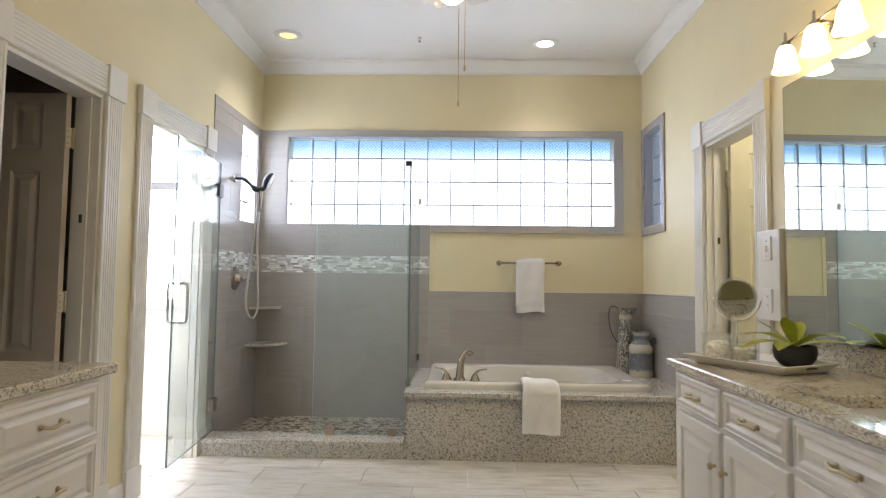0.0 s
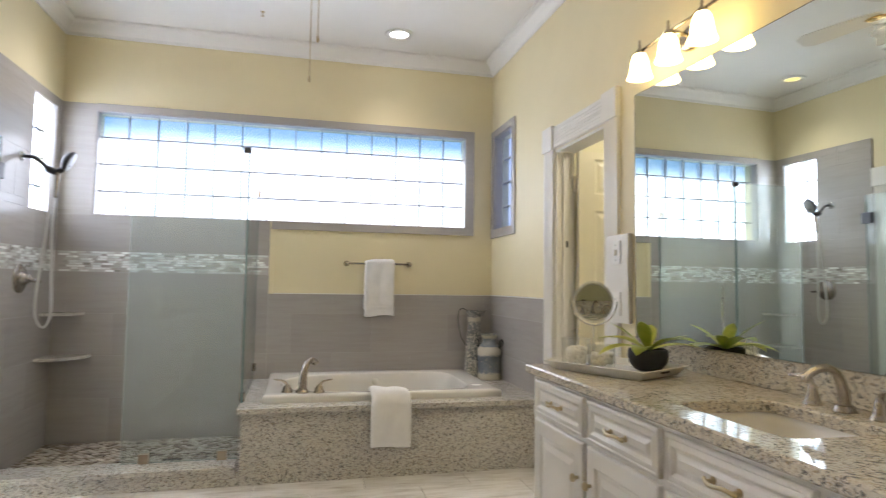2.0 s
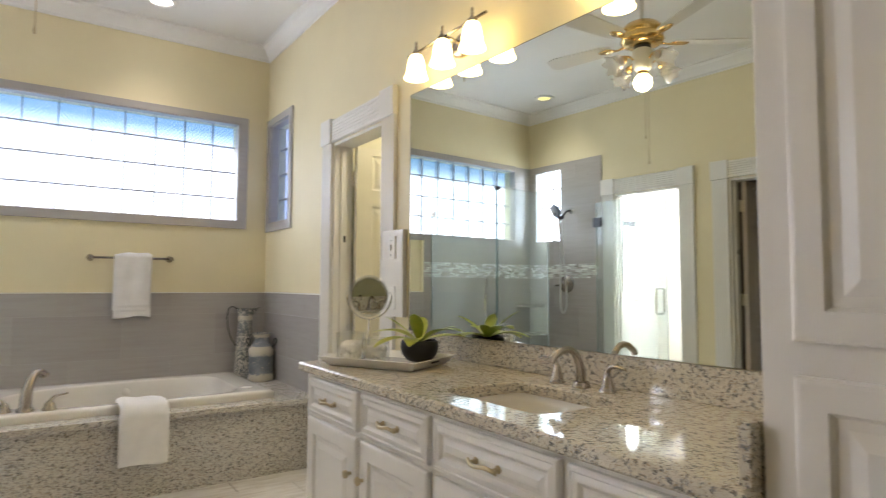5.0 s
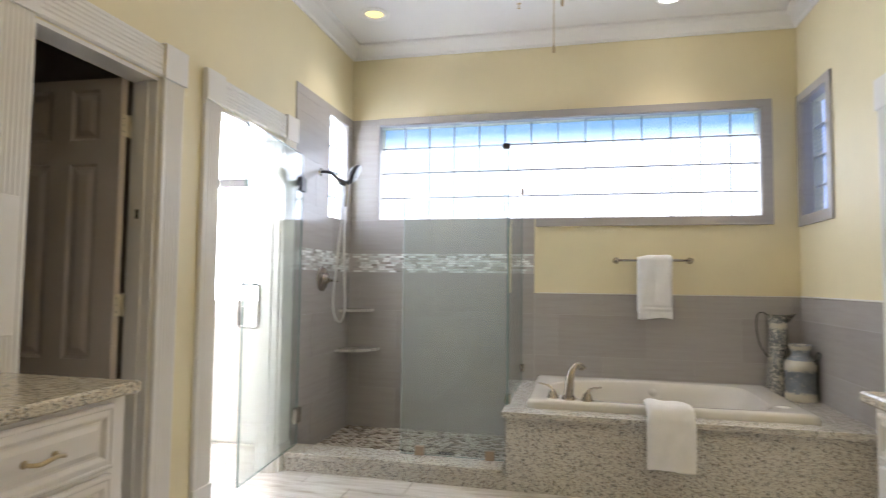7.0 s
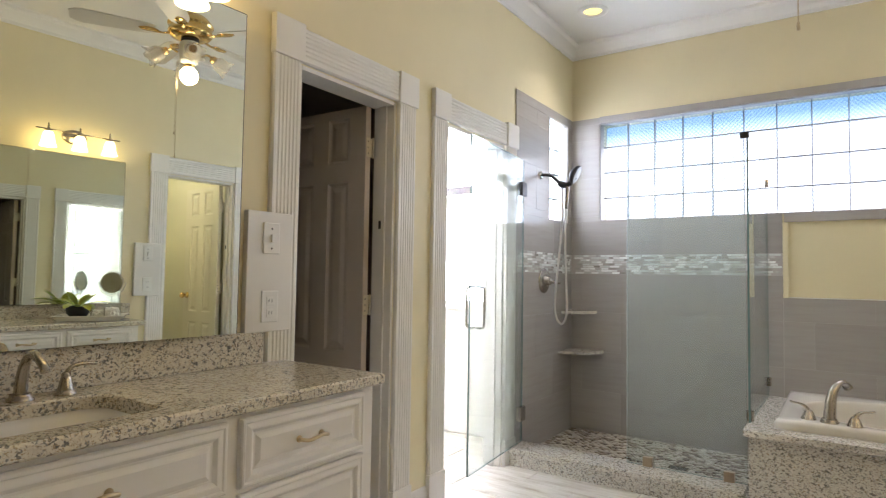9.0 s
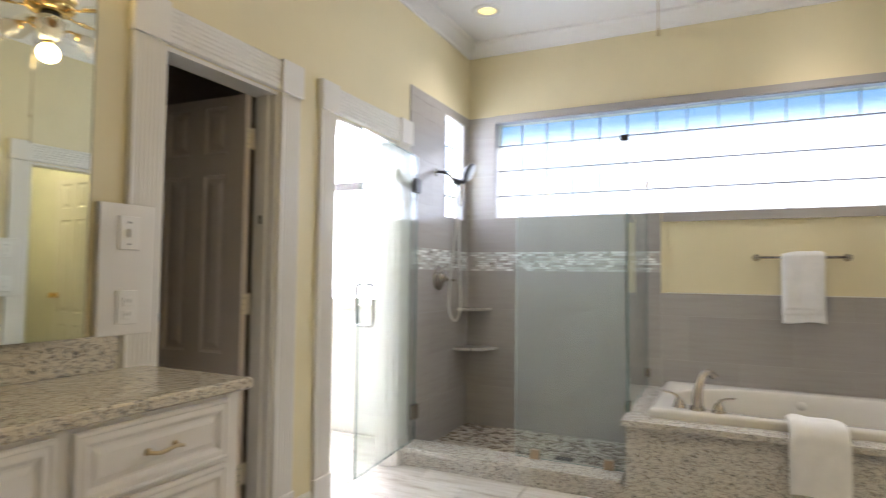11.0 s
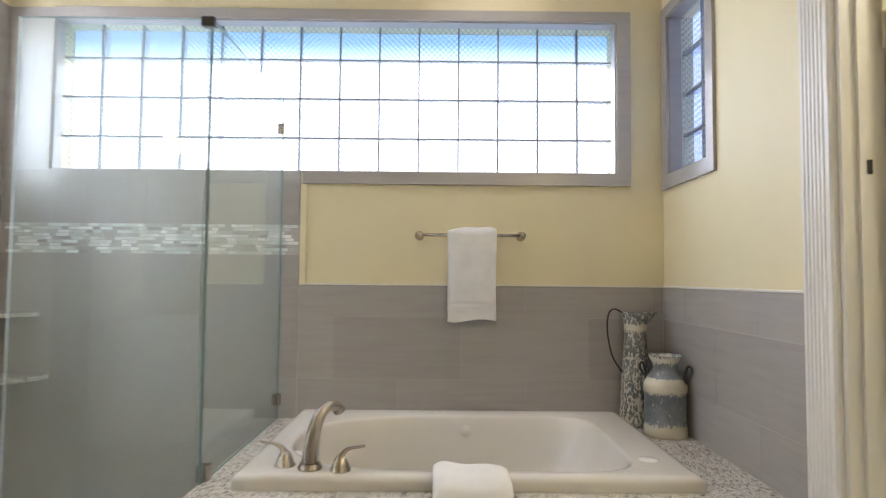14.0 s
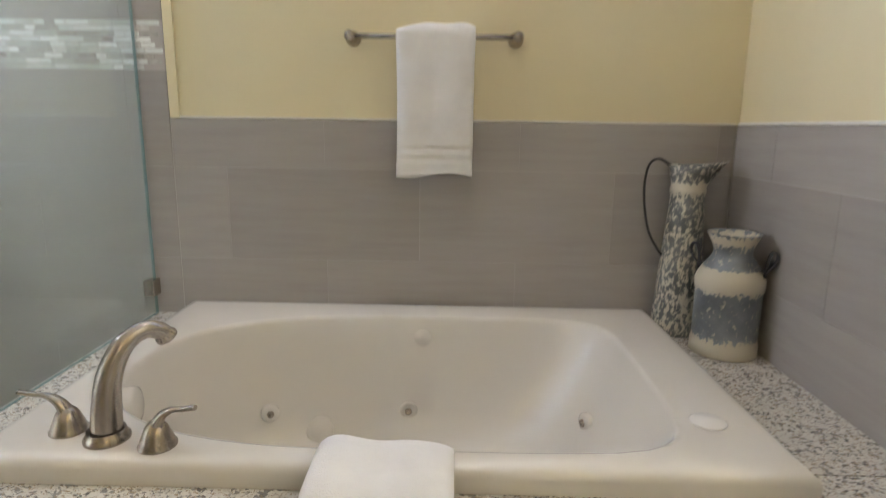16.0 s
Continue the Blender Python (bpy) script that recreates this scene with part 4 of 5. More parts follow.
valve = thing("shower_valve", "round brushed nickel shower valve with lever", "shower valve", pose(-1.592, 4.232, 1.15, 0, 90, 0))
bm = B()
lathe(bm, [(0.088, 0), (0.088, 0.004), (0.08, 0.01), (0.05, 0.014), (0.04, 0.016), (0.036, 0.03), (0.03, 0.05), (0.022, 0.056), (0, 0.058)], None, 36)
part("escutcheon", bm, M_NICKEL, valve)
bm = B()
tube(bm, smooth_path([(0, 0, 0.045), (0.01, 0.02, 0.068), (0.014, 0.05, 0.078), (0.016, 0.085, 0.082)], 4), [0.013, 0.013, 0.012, 0.012, 0.011, 0.011, 0.01, 0.01, 0.009, 0.009, 0.008, 0.008, 0.008], 10)
part("lever", bm, M_NICKEL, valve)

sh = thing("handheld_shower", "dark handheld shower head with a pale hose", "shower head")
ax, ay, az = -1.592, 4.167, 1.893
bm = B()
lathe(bm, [(0.03, 0), (0.03, 0.004), (0.02, 0.012), (0.012, 0.014)], pose(ax, ay, az, 0, 90, 0), 20)
part("flange", bm, M_CHROME, sh)
bm = B()
tube(bm, smooth_path([(ax, ay, az), (ax + 0.06, ay, az - 0.004), (ax + 0.11, ay - 0.005, az - 0.035), (ax + 0.15, ay - 0.01, az - 0.075)], 5), 0.0105, 12)
part("arm", bm, M_BLACK, sh)
bm = B()
tube(bm, smooth_path([(ax + 0.145, ay - 0.01, az - 0.07), (ax + 0.19, ay - 0.012, az - 0.088), (ax + 0.225, ay - 0.015, az - 0.075), (ax + 0.255, ay - 0.02, az - 0.035)], 5), [0.02, 0.021, 0.022, 0.022, 0.021, 0.02, 0.019, 0.018, 0.018, 0.018, 0.018, 0.019, 0.02, 0.021, 0.022, 0.022], 14)
part("bracket", bm, M_BLACK, sh)
hm = look((ax + 0.262, ay - 0.02, az - 0.02), (ax + 0.262 + 0.85, ay + 0.12, az - 0.42)) @ pose(0, 0, 0, 180, 0, 0)
bm = B()
lathe(bm, [(0, -0.03), (0.03, -0.028), (0.058, -0.012), (0.066, 0.0), (0.066, 0.012), (0.06, 0.016)], hm, 28)
part("head", bm, M_BLACK, sh)
bm = B()
lathe(bm, [(0.06, 0.016), (0.056, 0.018), (0, 0.019)], hm, 28)
part("spray_face", bm, mat("grey_spray_face", (0.26, 0.27, 0.28), 0.35), sh)
hx, hz = ax + 0.195, az - 0.09
bm = B()
tube(bm, smooth_path([(hx + 0.01, ay - 0.015, hz), (hx + 0.012, ay - 0.02, hz - 0.07), (hx + 0.005, ay - 0.02, hz - 0.16)], 4), [0.014, 0.014, 0.013, 0.013, 0.012, 0.012, 0.011, 0.01, 0.01], 12)
part("hand_grip", bm, M_NICKEL, sh)
bm = B()
tube(bm, smooth_path([(hx + 0.005, ay - 0.02, hz - 0.15), (hx + 0.0, ay - 0.025, hz - 0.35), (hx + 0.012, ay - 0.03, hz - 0.65), (hx + 0.02, ay - 0.035, hz - 0.86), (hx - 0.01, ay - 0.04, hz - 0.94), (hx - 0.05, ay - 0.045, hz - 0.90), (hx - 0.062, ay - 0.045, hz - 0.78), (hx - 0.04, ay - 0.035, hz - 0.5), (hx - 0.02, ay - 0.02, hz - 0.2), (hx - 0.028, ay - 0.012, hz + 0.005)], 6), 0.0075, 10)
part("hose", bm, mat("pale_metal_hose", (0.62, 0.61, 0.59), 0.35, 0.6), sh)

for z, leg in ((0.905, 0.20), (0.612, 0.255)):
    bm = B()
    n = 10
    pts = [(-1.591, TY - 0.001)] + [(-1.591 + leg * math.sin(a), TY - 0.001 - leg * math.cos(a)) for a in np.linspace(0, math.pi / 2, n)]
    lo = [bm.verts.new((x - 0.0, y, z)) for x, y in pts]
    hi = [bm.verts.new((x, y, z + 0.02)) for x, y in pts]
    bm.faces.new(lo[::-1])
    bm.faces.new(hi)
    for k in range(len(pts)):
        bm.faces.new((lo[k], lo[(k + 1) % len(pts)], hi[(k + 1) % len(pts)], hi[k]))
    solid("corner_shelf", bm, M_GRANITE, "small granite corner shelf on the tiled shower wall", "shelf", "shower corner shelves")


# ---- vanities ----
DRAWER = [(0, 0), (0, 0.013), (0.004, 0.017), (0.010, 0.018), (0.014, 0.015), (0.026, 0.018), (0.030, 0.018), (0.040, 0.010), (0.046, 0.010), (0.060, 0.016)]


def panel_front(bm, m, w, h):
    k = min(1.0, h / 0.14)
    steps = [(i * k if i > 0.012 else i, o) for i, o in DRAWER]
    loops = rings(bm, m, w, h, steps)
    bm.faces.new(loops[0][::-1])


def door_front(bm, m, w, h):
    loops = rings(bm, m, w, h, [(0, 0), (0, 0.013), (0.004, 0.017), (0.012, 0.018), (0.055, 0.018), (0.062, 0.010), (0.078, 0.009), (0.10, 0.016)])
    bm.faces.new(loops[0][::-1])


def pull(parent, m):
    """A curved brass bar pull between two small feet."""
    bm = B()
    for s in (-1, 1):
        lathe(bm, [(0.010, 0), (0.010, 0.003), (0.005, 0.006), (0.005, 0.02)], m @ pose(s * 0.042, 0, 0, -90), 12)
    tube(bm, [m @ Vector(p) for p in smooth_path([(-0.055, 0.016, -0.004), (-0.042, 0.022, 0.0), (-0.02, 0.027, 0.003), (0.02, 0.027, -0.003), (0.042, 0.022, 0.0), (0.055, 0.016, 0.004)], 4)], 0.0055, 10)
    part("pull", bm, M_AGEDBRASS, parent, "curved antique brass pull")


def knob(parent, m, metal):
    bm = B()
    lathe(bm, [(0.006, 0), (0.006, 0.012), (0.013, 0.016), (0.015, 0.022), (0.012, 0.028), (0, 0.030)], m @ pose(0, 0, 0, -90), 16)
    part("knob", bm, metal, parent, "small round brass knob")


def counter_slab(bm, x0, x1, y0, y1, z0, z1, hole):
    """A slab with a soft rectangular cut-out (cx, cy, a, b), its edges eased."""
    cx, cy, a, b = hole
    e = 0.006
    outer_t, outer_m, lower = rect_loop(x0 + e, x1 - e, y0 + e, y1 - e), rect_loop(x0, x1, y0, y1), rect_loop(x0, x1, y0, y1)
    cut = oval_loop(cx, cy, a, b, 9, outer_m)
    vs = loft(bm, [(outer_t, z0), (lower, z0 + e), (outer_m, z1 - e), (outer_t, z1), (oval_loop(cx, cy, a + 0.004, b + 0.004, 9, outer_m), z1), (cut, z1 - 0.005), (cut, z0)], cap=False)
    for k in range(len(vs[0])):
        n = len(vs[0])
        bm.faces.new((vs[-1][k], vs[-1][(k + 1) % n], vs[0][(k + 1) % n], vs[0][k]))
    for f in bm.faces:
        f.smooth = False


def sink_faucet(m):
    """Widespread faucet: local y points from the wall over the basin."""
    f = thing("sink_faucet", "brushed nickel widespread faucet on the granite counter", "faucet", m)
    bm = B()
    path = smooth_path([(0, 0, 0), (0, 0.002, 0.05), (0, 0.018, 0.095), (0, 0.05, 0.120), (0, 0.09, 0.118), (0, 0.125, 0.098), (0, 0.134, 0.086)], 5)
    tube(bm, path, [0.0175 - 0.0025 * min(k / 5, 2.6) for k in range(len(path))], 14)
    part("spout", bm, M_NICKEL, f)
    bm = B()
    lathe(bm, [(0.031, 0), (0.031, 0.005), (0.026, 0.01), (0.024, 0.018)], None, 20)
    part("spout_base", bm, M_NICKEL, f)
    for s in (-1, 1):
        bm = B()
        lathe(bm, [(0.027, 0), (0.027, 0.004), (0.022, 0.008), (0.020, 0.016), (0.014, 0.040), (0.010, 0.058), (0, 0.062)], pose(s * 0.105, 0, 0), 20)
        h = part("handle_base", bm, M_NICKEL, f)
        bm = B()
        tube(bm, smooth_path([(s * 0.105, 0, 0.040), (s * 0.107, 0, 0.060), (s * 0.122, 0.004, 0.076), (s * 0.150, 0.008, 0.080), (s * 0.178, 0.008, 0.076)], 4), [0.0105 - 0.00028 * k for k in range(17)], 10, flat=0.65)
        part("lever", bm, M_NICKEL, h)
    return f


def vanity(name, m, length, depth, height, bays, label):
    """Base cabinet: local x along the wall, y out from it. bays: (x0, x1, kind of fronts)."""
    v = thing(name, label, "vanity cabinet", m)
    bm = B()
    box(bm, 0.002, length, 0.002, depth, 0.10, height - 0.14)
    box(bm, 0.002, length, 0.002, 0.03, height - 0.14, height)
    box(bm, 0.002, length, depth - 0.03, depth, height - 0.14, height)
    for a, b in ((0.002, 0.022), (length - 0.02, length)):
        box(bm, a, b, 0.03, depth - 0.03, height - 0.14, height)
    part("body", bm, M_WHITE, v)
    bm = B()
    box(bm, 0.002, length - 0.01, 0.02, depth - 0.07, 0.0, 0.099)
    part("toe_kick", bm, M_WHITE, v)
    y = depth + 0.0005
    for x0, x1, kind in bays:
        w = x1 - x0
        top, low = (height - 0.19, height - 0.205) if kind.startswith("tall") else (height - 0.147, height - 0.165)
        first = ("drawer", top, height - 0.014)
        rows = {"door_l": [first, ("door", 0.125, low)], "door_r": [first, ("door", 0.125, low)],
                "doors": [first, ("pair", 0.125, low)], "tall_doors": [first, ("pair", 0.125, low)],
                "stack": [first, ("drawer", height - 0.35, low), ("drawer", 0.125, height - 0.37)],
                "tall_stack": [first, ("drawer", height - 0.40, low), ("drawer", 0.125, height - 0.42)]}[kind]
        for what, z0, z1 in rows:
            if what == "drawer":
                bm = B()
                panel_front(bm, pose(x0, y, z0), w, z1 - z0)
                d = part("drawer", bm, M_WHITE, v)
                pull(d, pose(x0 + w / 2, y + 0.017, (z0 + z1) / 2))
            else:
                spans = [(x0, x1)] if what == "door" else [(x0, x0 + w / 2 - 0.002), (x0 + w / 2 + 0.002, x1)]
                for i, (a, b) in enumerate(spans):
                    bm = B()
                    door_front(bm, pose(a, y, z0), b - a, z1 - z0)
                    d = part("door", bm, M_WHITE, v)
                    at_low = kind == "door_l" or (what == "pair" and i == 1)
                    knob(d, pose(a + 0.03 if at_low else b - 0.03, y + 0.017, z1 - 0.12), M_AGEDBRASS)
    return v


CZ, LZ_TOP = 0.82, 0.843   # the two counter tops
vanity("vanity_cabinet", pose(RX, 0.664, 0, 0, 0, 90), 1.776, 0.575, CZ - 0.036,
       [(0.058, 0.373, "stack"), (0.398, 0.858, "doors"), (0.888, 1.29, "door_r"), (1.32, 1.733, "door_l")], "white painted vanity cabinet with raised panels and brass pulls")
vanity("vanity_cabinet", pose(LX, 1.868, 0, 0, 0, -90), 1.668, 0.485, LZ_TOP - 0.036,
       [(0.055, 0.52, "tall_stack"), (0.56, 1.22, "tall_doors"), (1.26, 1.62, "tall_stack")], "white painted vanity cabinet with drawers at its end")


def countertop(m, length, depth, hole, splash, label, end=False, splash_from=0.001, top=0.82, rise=0.10):
    c = thing("countertop", label, "countertop", m)
    bm = B()
    counter_slab(bm, 0.001, length, 0.001, depth, top - 0.035, top, hole)
    part("slab", bm, M_COUNTER, c)
    bm = B()
    box(bm, splash_from, splash, 0.001, 0.021, top + 0.0005, top + rise, 0.002)
    part("backsplash", bm, M_COUNTER, c)
    if end:
        bm = B()
        box(bm, 0.001, 0.021, 0.0215, depth - 0.02, top + 0.0005, top + rise, 0.002)
        part("side_splash", bm, M_COUNTER, c)
    return c


def basin(m, hole, label, top=0.82):
    cx, cy, a, b = hole
    s = thing("sink_basin", label, "sink", m)
    o = rect_loop(cx - a, cx + a, cy - b, cy + b)
    bm = B()
    loft(bm, [(oval_loop(cx, cy, a + 0.012, b + 0.012, 9, o), top - 0.0355), (oval_loop(cx, cy, a + 0.002, b + 0.002, 9, o), top - 0.036), (oval_loop(cx, cy, a - 0.006, b - 0.006, 8, o), top - 0.06), (oval_loop(cx, cy, a - 0.02, b - 0.02, 6, o), top - 0.12), (oval_loop(cx, cy, a - 0.05, b - 0.045, 4.5, o), top - 0.145), (oval_loop(cx, cy, 0.04, 0.03, 2, o), top - 0.152)])
    part("bowl", bm, M_PORCELAIN, s)
    bm = B()
    lathe(bm, [(0.024, 0), (0.022, 0.003), (0.008, 0.004), (0, 0.003)], pose(cx, cy, top - 0.1515), 18)
    part("drain", bm, M_NICKEL, s)
    return s


mr, ml = pose(RX, 0.664, 0, 0, 0, 90), pose(LX, 1.90, 0, 0, 0, -90)
hr, hl = (0.763, 0.33, 0.205, 0.155), (0.93, 0.285, 0.205, 0.145)
countertop(mr, 1.818, 0.60, hr, 1.948, "polished beige speckled granite countertop with backsplash", True)
countertop(ml, 1.70, 0.51, hl, 1.70, "polished beige speckled granite countertop with backsplash", False, 0.105, LZ_TOP, 0.115)
basin(mr, hr, "white undermount porcelain sink in the granite counter")
basin(ml, hl, "white undermount porcelain sink in the granite counter", LZ_TOP)
sink_faucet(mr @ pose(0.773, 0.10, CZ + 0.0005) @ Matrix.Scale(0.97, 4))
sink_faucet(ml @ pose(0.895, 0.09, LZ_TOP + 0.0005) @ Matrix.Scale(0.97, 4))


def wall_mirror(m, length, z0, z1, lean, label):
    """Local x along the wall from the near end, y out of it; the far end stands a little off the wall on its clips."""
    ob = thing("wall_mirror", label, "mirror", m @ pose(0, 0.001, 0, 0, 0, lean))
    bm = B()
    box(bm, 0, length, 0.0, 0.0055, z0, z1)
    part("glass", bm, M_MIRROR, ob)
    bm = B()
    for x in (-0.002, length):
        box(bm, x, x + 0.002, 0.0, 0.006, z0, z1)
    box(bm, 0, length, 0.0, 0.006, z1, z1 + 0.002)
    part("edge_trim", bm, M_SLOT, ob, "thin dark mirror edge")
    d = math.sin(radians(abs(lean)))
    for x in (length * 0.25, length * 0.75):
        bm = B()
        box(bm, x - 0.01, x + 0.01, -x * d + 0.002, -0.0005, z0 + 0.1, z1 - 0.1)
        part("batten", bm, M_SLOT, ob)
    return ob


wall_mirror(pose(RX, 0.68, 0, 0, 0, 90), 1.84, 0.923, 2.03, 1.5, "large frameless wall mirror above the vanity")
wall_mirror(pose(LX, 0.22, 0, 0, 0, -90) @ Matrix.Scale(-1, 4, (1, 0, 0)), 1.425, 0.962, 2.066, 2.4, "large frameless wall mirror above the vanity")


# tall cabinet at the counter's end
tw = thing("linen_cabinet", "tall white painted linen cabinet with panel doors", "cabinet", pose(RX, 0.0, 0, 0, 0, 90))
bm = B()
box(bm, 0.0, 0.66, 0.002, 0.55, 0.0, 2.86, 0.004)
part("body", bm, M_WHITE, tw)
TALL = [(0, 0), (0, 0.013), (0.004, 0.017), (0.012, 0.018), (0.058, 0.018), (0.066, 0.009), (0.085, 0.008), (0.115, 0.016)]
for x0, x1 in ((0.05, 0.328), (0.332, 0.605)):
    for z0, z1 in ((0.12, 1.00), (1.05, 2.40)):
        bm = B()
        loops = rings(bm, pose(x0, 0.551, z0), x1 - x0, z1 - z0, [(i * 0.8, o) for i, o in TALL])
        bm.faces.new(loops[0][::-1])
        d = part("door", bm, M_WHITE, tw)
        if z0 > 1 and x0 < 0.3:
            knob(d, pose(0.30, 0.568, 1.145), M_BRASS)
bm = B()
profile_run(bm, [(0, 0), (0.02, 0), (0.03, 0.03), (0.06, 0.10), (0.06, 0.14), (0, 0.14)], pose(-0.02, 0.551, 2.715), 0.70)
part("cornice", bm, M_WHITE, tw)


# ---- switch plates ----
def plate_block(m, w, h, label):
    """The flat white backing board, with a switch above and an outlet below: local x along the wall, y out."""
    p = thing("switch_panel", label, "switch panel", m)
    bm = B()
    box(bm, 0, w, 0.0005, 0.026, 0, h, 0.003)
    part("board", bm, M_TRIM, p)
    for z in (0.09, 0.34):
        bm = B()
        box(bm, w / 2 - 0.037, w / 2 + 0.037, 0.0262, 0.032, z - 0.055, z + 0.06, 0.003)
        q = part("plate", bm, M_PLASTIC, p)
        if z < 0.2:
            bm = B()
            for dz in (-0.022, 0.022):
                box(bm, w / 2 - 0.017, w / 2 + 0.017, 0.0321, 0.0345, z + dz - 0.015, z + dz + 0.015, 0.001)
            part("socket", bm, M_PLASTIC, q)
            for dz in (-0.022, 0.022):
                for dx in (-0.007, 0.006):
                    bm = B()
                    box(bm, w / 2 + dx, w / 2 + dx + 0.002, 0.0346, 0.0349, z + dz - 0.004, z + dz + 0.008)
                    part("slot", bm, M_SLOT, q)
        else:
            bm = B()
            box(bm, w / 2 - 0.006, w / 2 + 0.006, 0.0321, 0.042, z - 0.012, z + 0.016, 0.001)
            part("toggle", bm, M_PLASTIC, q)
            for dz in (-0.035, 0.038):
                bm = B()
                lathe(bm, [(0.004, 0), (0.003, 0.001), (0, 0.0012)], pose(w / 2, 0.0321, z + dz, -90), 10)
                part("screw", bm, M_SLOT, q)
    return p


plate_block(pose(RX, 2.632, 0.975, 0, 0, 90), 0.205, 0.43, "white wall board with a light switch and outlet")
plate_block(pose(LX, 1.912, 0.955, 0, 0, -90), 0.205, 0.44, "white wall board with a light switch and outlet")


# ---- vanity lamps ----
def vanity_light(m, label):
    """Three bell shades on a bar; local x along the wall, y out from it."""
    v = thing("vanity_light", label, "wall lamp", m, "vanity lights")
    bm = B()
    lathe(bm, [(0.085, 0), (0.085, 0.008), (0.07, 0.02), (0.03, 0.026), (0, 0.028)], pose(0, 0.0005, 0.02, -90) @ Matrix.Diagonal((1.0, 0.65, 1, 1)), 28)
    part("wall_plate", bm, M_NICKEL, v)
    bm = B()
    tube(bm, [(0, 0.02, 0.02), (0, 0.10, 0.03)], 0.009, 10)
    tube(bm, [(-0.28, 0.11, 0.03), (0.28, 0.11, 0.03)], 0.008, 10, flat=0.6)
    part("bar", bm, M_NICKEL, v)
    for x in (-0.205, 0.0, 0.205):
        bm = B()
        lathe(bm, [(0, 0.085), (0.004, 0.08), (0.007, 0.07), (0.004, 0.062), (0.008, 0.055), (0.006, 0.045), (0.012, 0.035), (0.024, 0.022), (0.028, 0.0), (0.03, -0.006)], pose(x, 0.12, 0.001) @ Matrix.Scale(0.9, 4), 18)
        part("shade_holder", bm, M_NICKEL, v)
        bm = B()
        lathe(bm, [(0.029, 0.012), (0.038, -0.005), (0.045, -0.03), (0.049, -0.06), (0.053, -0.085), (0.062, -0.108), (0.065, -0.115), (0.06, -0.114), (0.05, -0.085), (0.045, -0.04), (0.03, -0.0), (0, 0.004)], pose(x, 0.12, 0.001) @ Matrix.Scale(0.84, 4), 28)
        part("shade", bm, M_BULB, v, "frosted bell glass shade, lit")
    return v


LAMP_Z = 2.15
vanity_light(pose(RX, 2.168, LAMP_Z, 0, 0, 90), "three lit bell-shaded lamps on a nickel bar")
vanity_light(pose(RX, 1.20, LAMP_Z, 0, 0, 90), "three lit bell-shaded lamps on a nickel bar")
vanity_light(pose(LX, 1.27, LAMP_Z, 0, 0, -90), "three lit bell-shaded lamps on a nickel bar")


# ---- things on the counter ----
TRAY = pose(1.2625, 2.218, CZ + 0.0008, 0, 0, 117)
tray = thing("ceramic_tray", "long white ceramic tray with sloped sides on the counter", "tray", TRAY)
bm = B()
o = rect_loop(-0.27, 0.27, -0.125, 0.125)
rl = lambda a, b: rect_loop(-a, a, -b, b)
loft(bm, [(rl(0.185, 0.128), 0.0), (rl(0.218, 0.157), 0.030), (rl(0.222, 0.160), 0.033), (rl(0.22, 0.158), 0.036), (rl(0.214, 0.152), 0.034), (rl(0.186, 0.129), 0.010), (rl(0.1, 0.06), 0.009)], start=True)
for f in bm.faces:
    f.smooth = False
part("dish", bm, M_PORCELAIN, tray)
for s in (-1, 1):
    bm = B()
    box(bm, s * 0.212 - 0.001, s * 0.212 + 0.001, -0.03, 0.03, 0.018, 0.027)
    part("grip_slot", bm, M_SLOT, tray, "cut-out hand grip")
TZ = 0.0105


def jar(x, y, r, h, label, fill):
    j = thing("glass_jar", label, "jar", TRAY @ pose(x, y, TZ), "lidded jars on the tray")
    bm = B()
    lathe(bm, [(0, 0.0), (r * 0.96, 0.0), (r, 0.004), (r, h), (r * 1.02, h + 0.002), (r * 0.95, h), (r * 0.94, 0.006), (0, 0.005)], None, 32)
    g = part("glass", bm, M_JARGLASS, j)
    g.visible_shadow = False
    bm = B()
    lathe(bm, [(0, h + 0.004), (r * 1.04, h + 0.0025), (r * 1.05, h + 0.007), (r * 0.6, h + 0.012), (0.01, h + 0.014), (0.008, h + 0.022), (0.016, h + 0.028), (0.017, h + 0.036), (0.01, h + 0.040), (0, h + 0.041)], None, 32)
    l = part("lid", bm, M_JARGLASS, j, "clear glass lid with a knob")
    l.visible_shadow = False
    rnd = random.Random(int(1000 * x))
    for k in range(fill):
        a, q = rnd.uniform(0, 6.28), (r - 0.017) * math.sqrt(rnd.random())
        bm = B()
        s = rnd.uniform(0.010, 0.0135)
        bmesh.ops.create_icosphere(bm, subdivisions=2, radius=s, matrix=pose(q * math.cos(a), q * math.sin(a), 0.018 + (h * 0.70 - 0.02) * k / fill))
        for v in bm.verts:
            v.co += Vector(noise.noise_vector(v.co * 60)) * 0.004
        for f in bm.faces:
            f.smooth = True
        part("cotton_ball", bm, M_COTTON, j)


M_COTTON = paint("cotton_wool", (0.93, 0.91, 0.86), 0.95, 0.05, 300)
jar(0.135, 0.064, 0.056, 0.105, "clear lidded glass jar of cotton balls", 96)
jar(0.045, 0.016, 0.052, 0.080, "low clear lidded glass jar of cotton balls", 60)

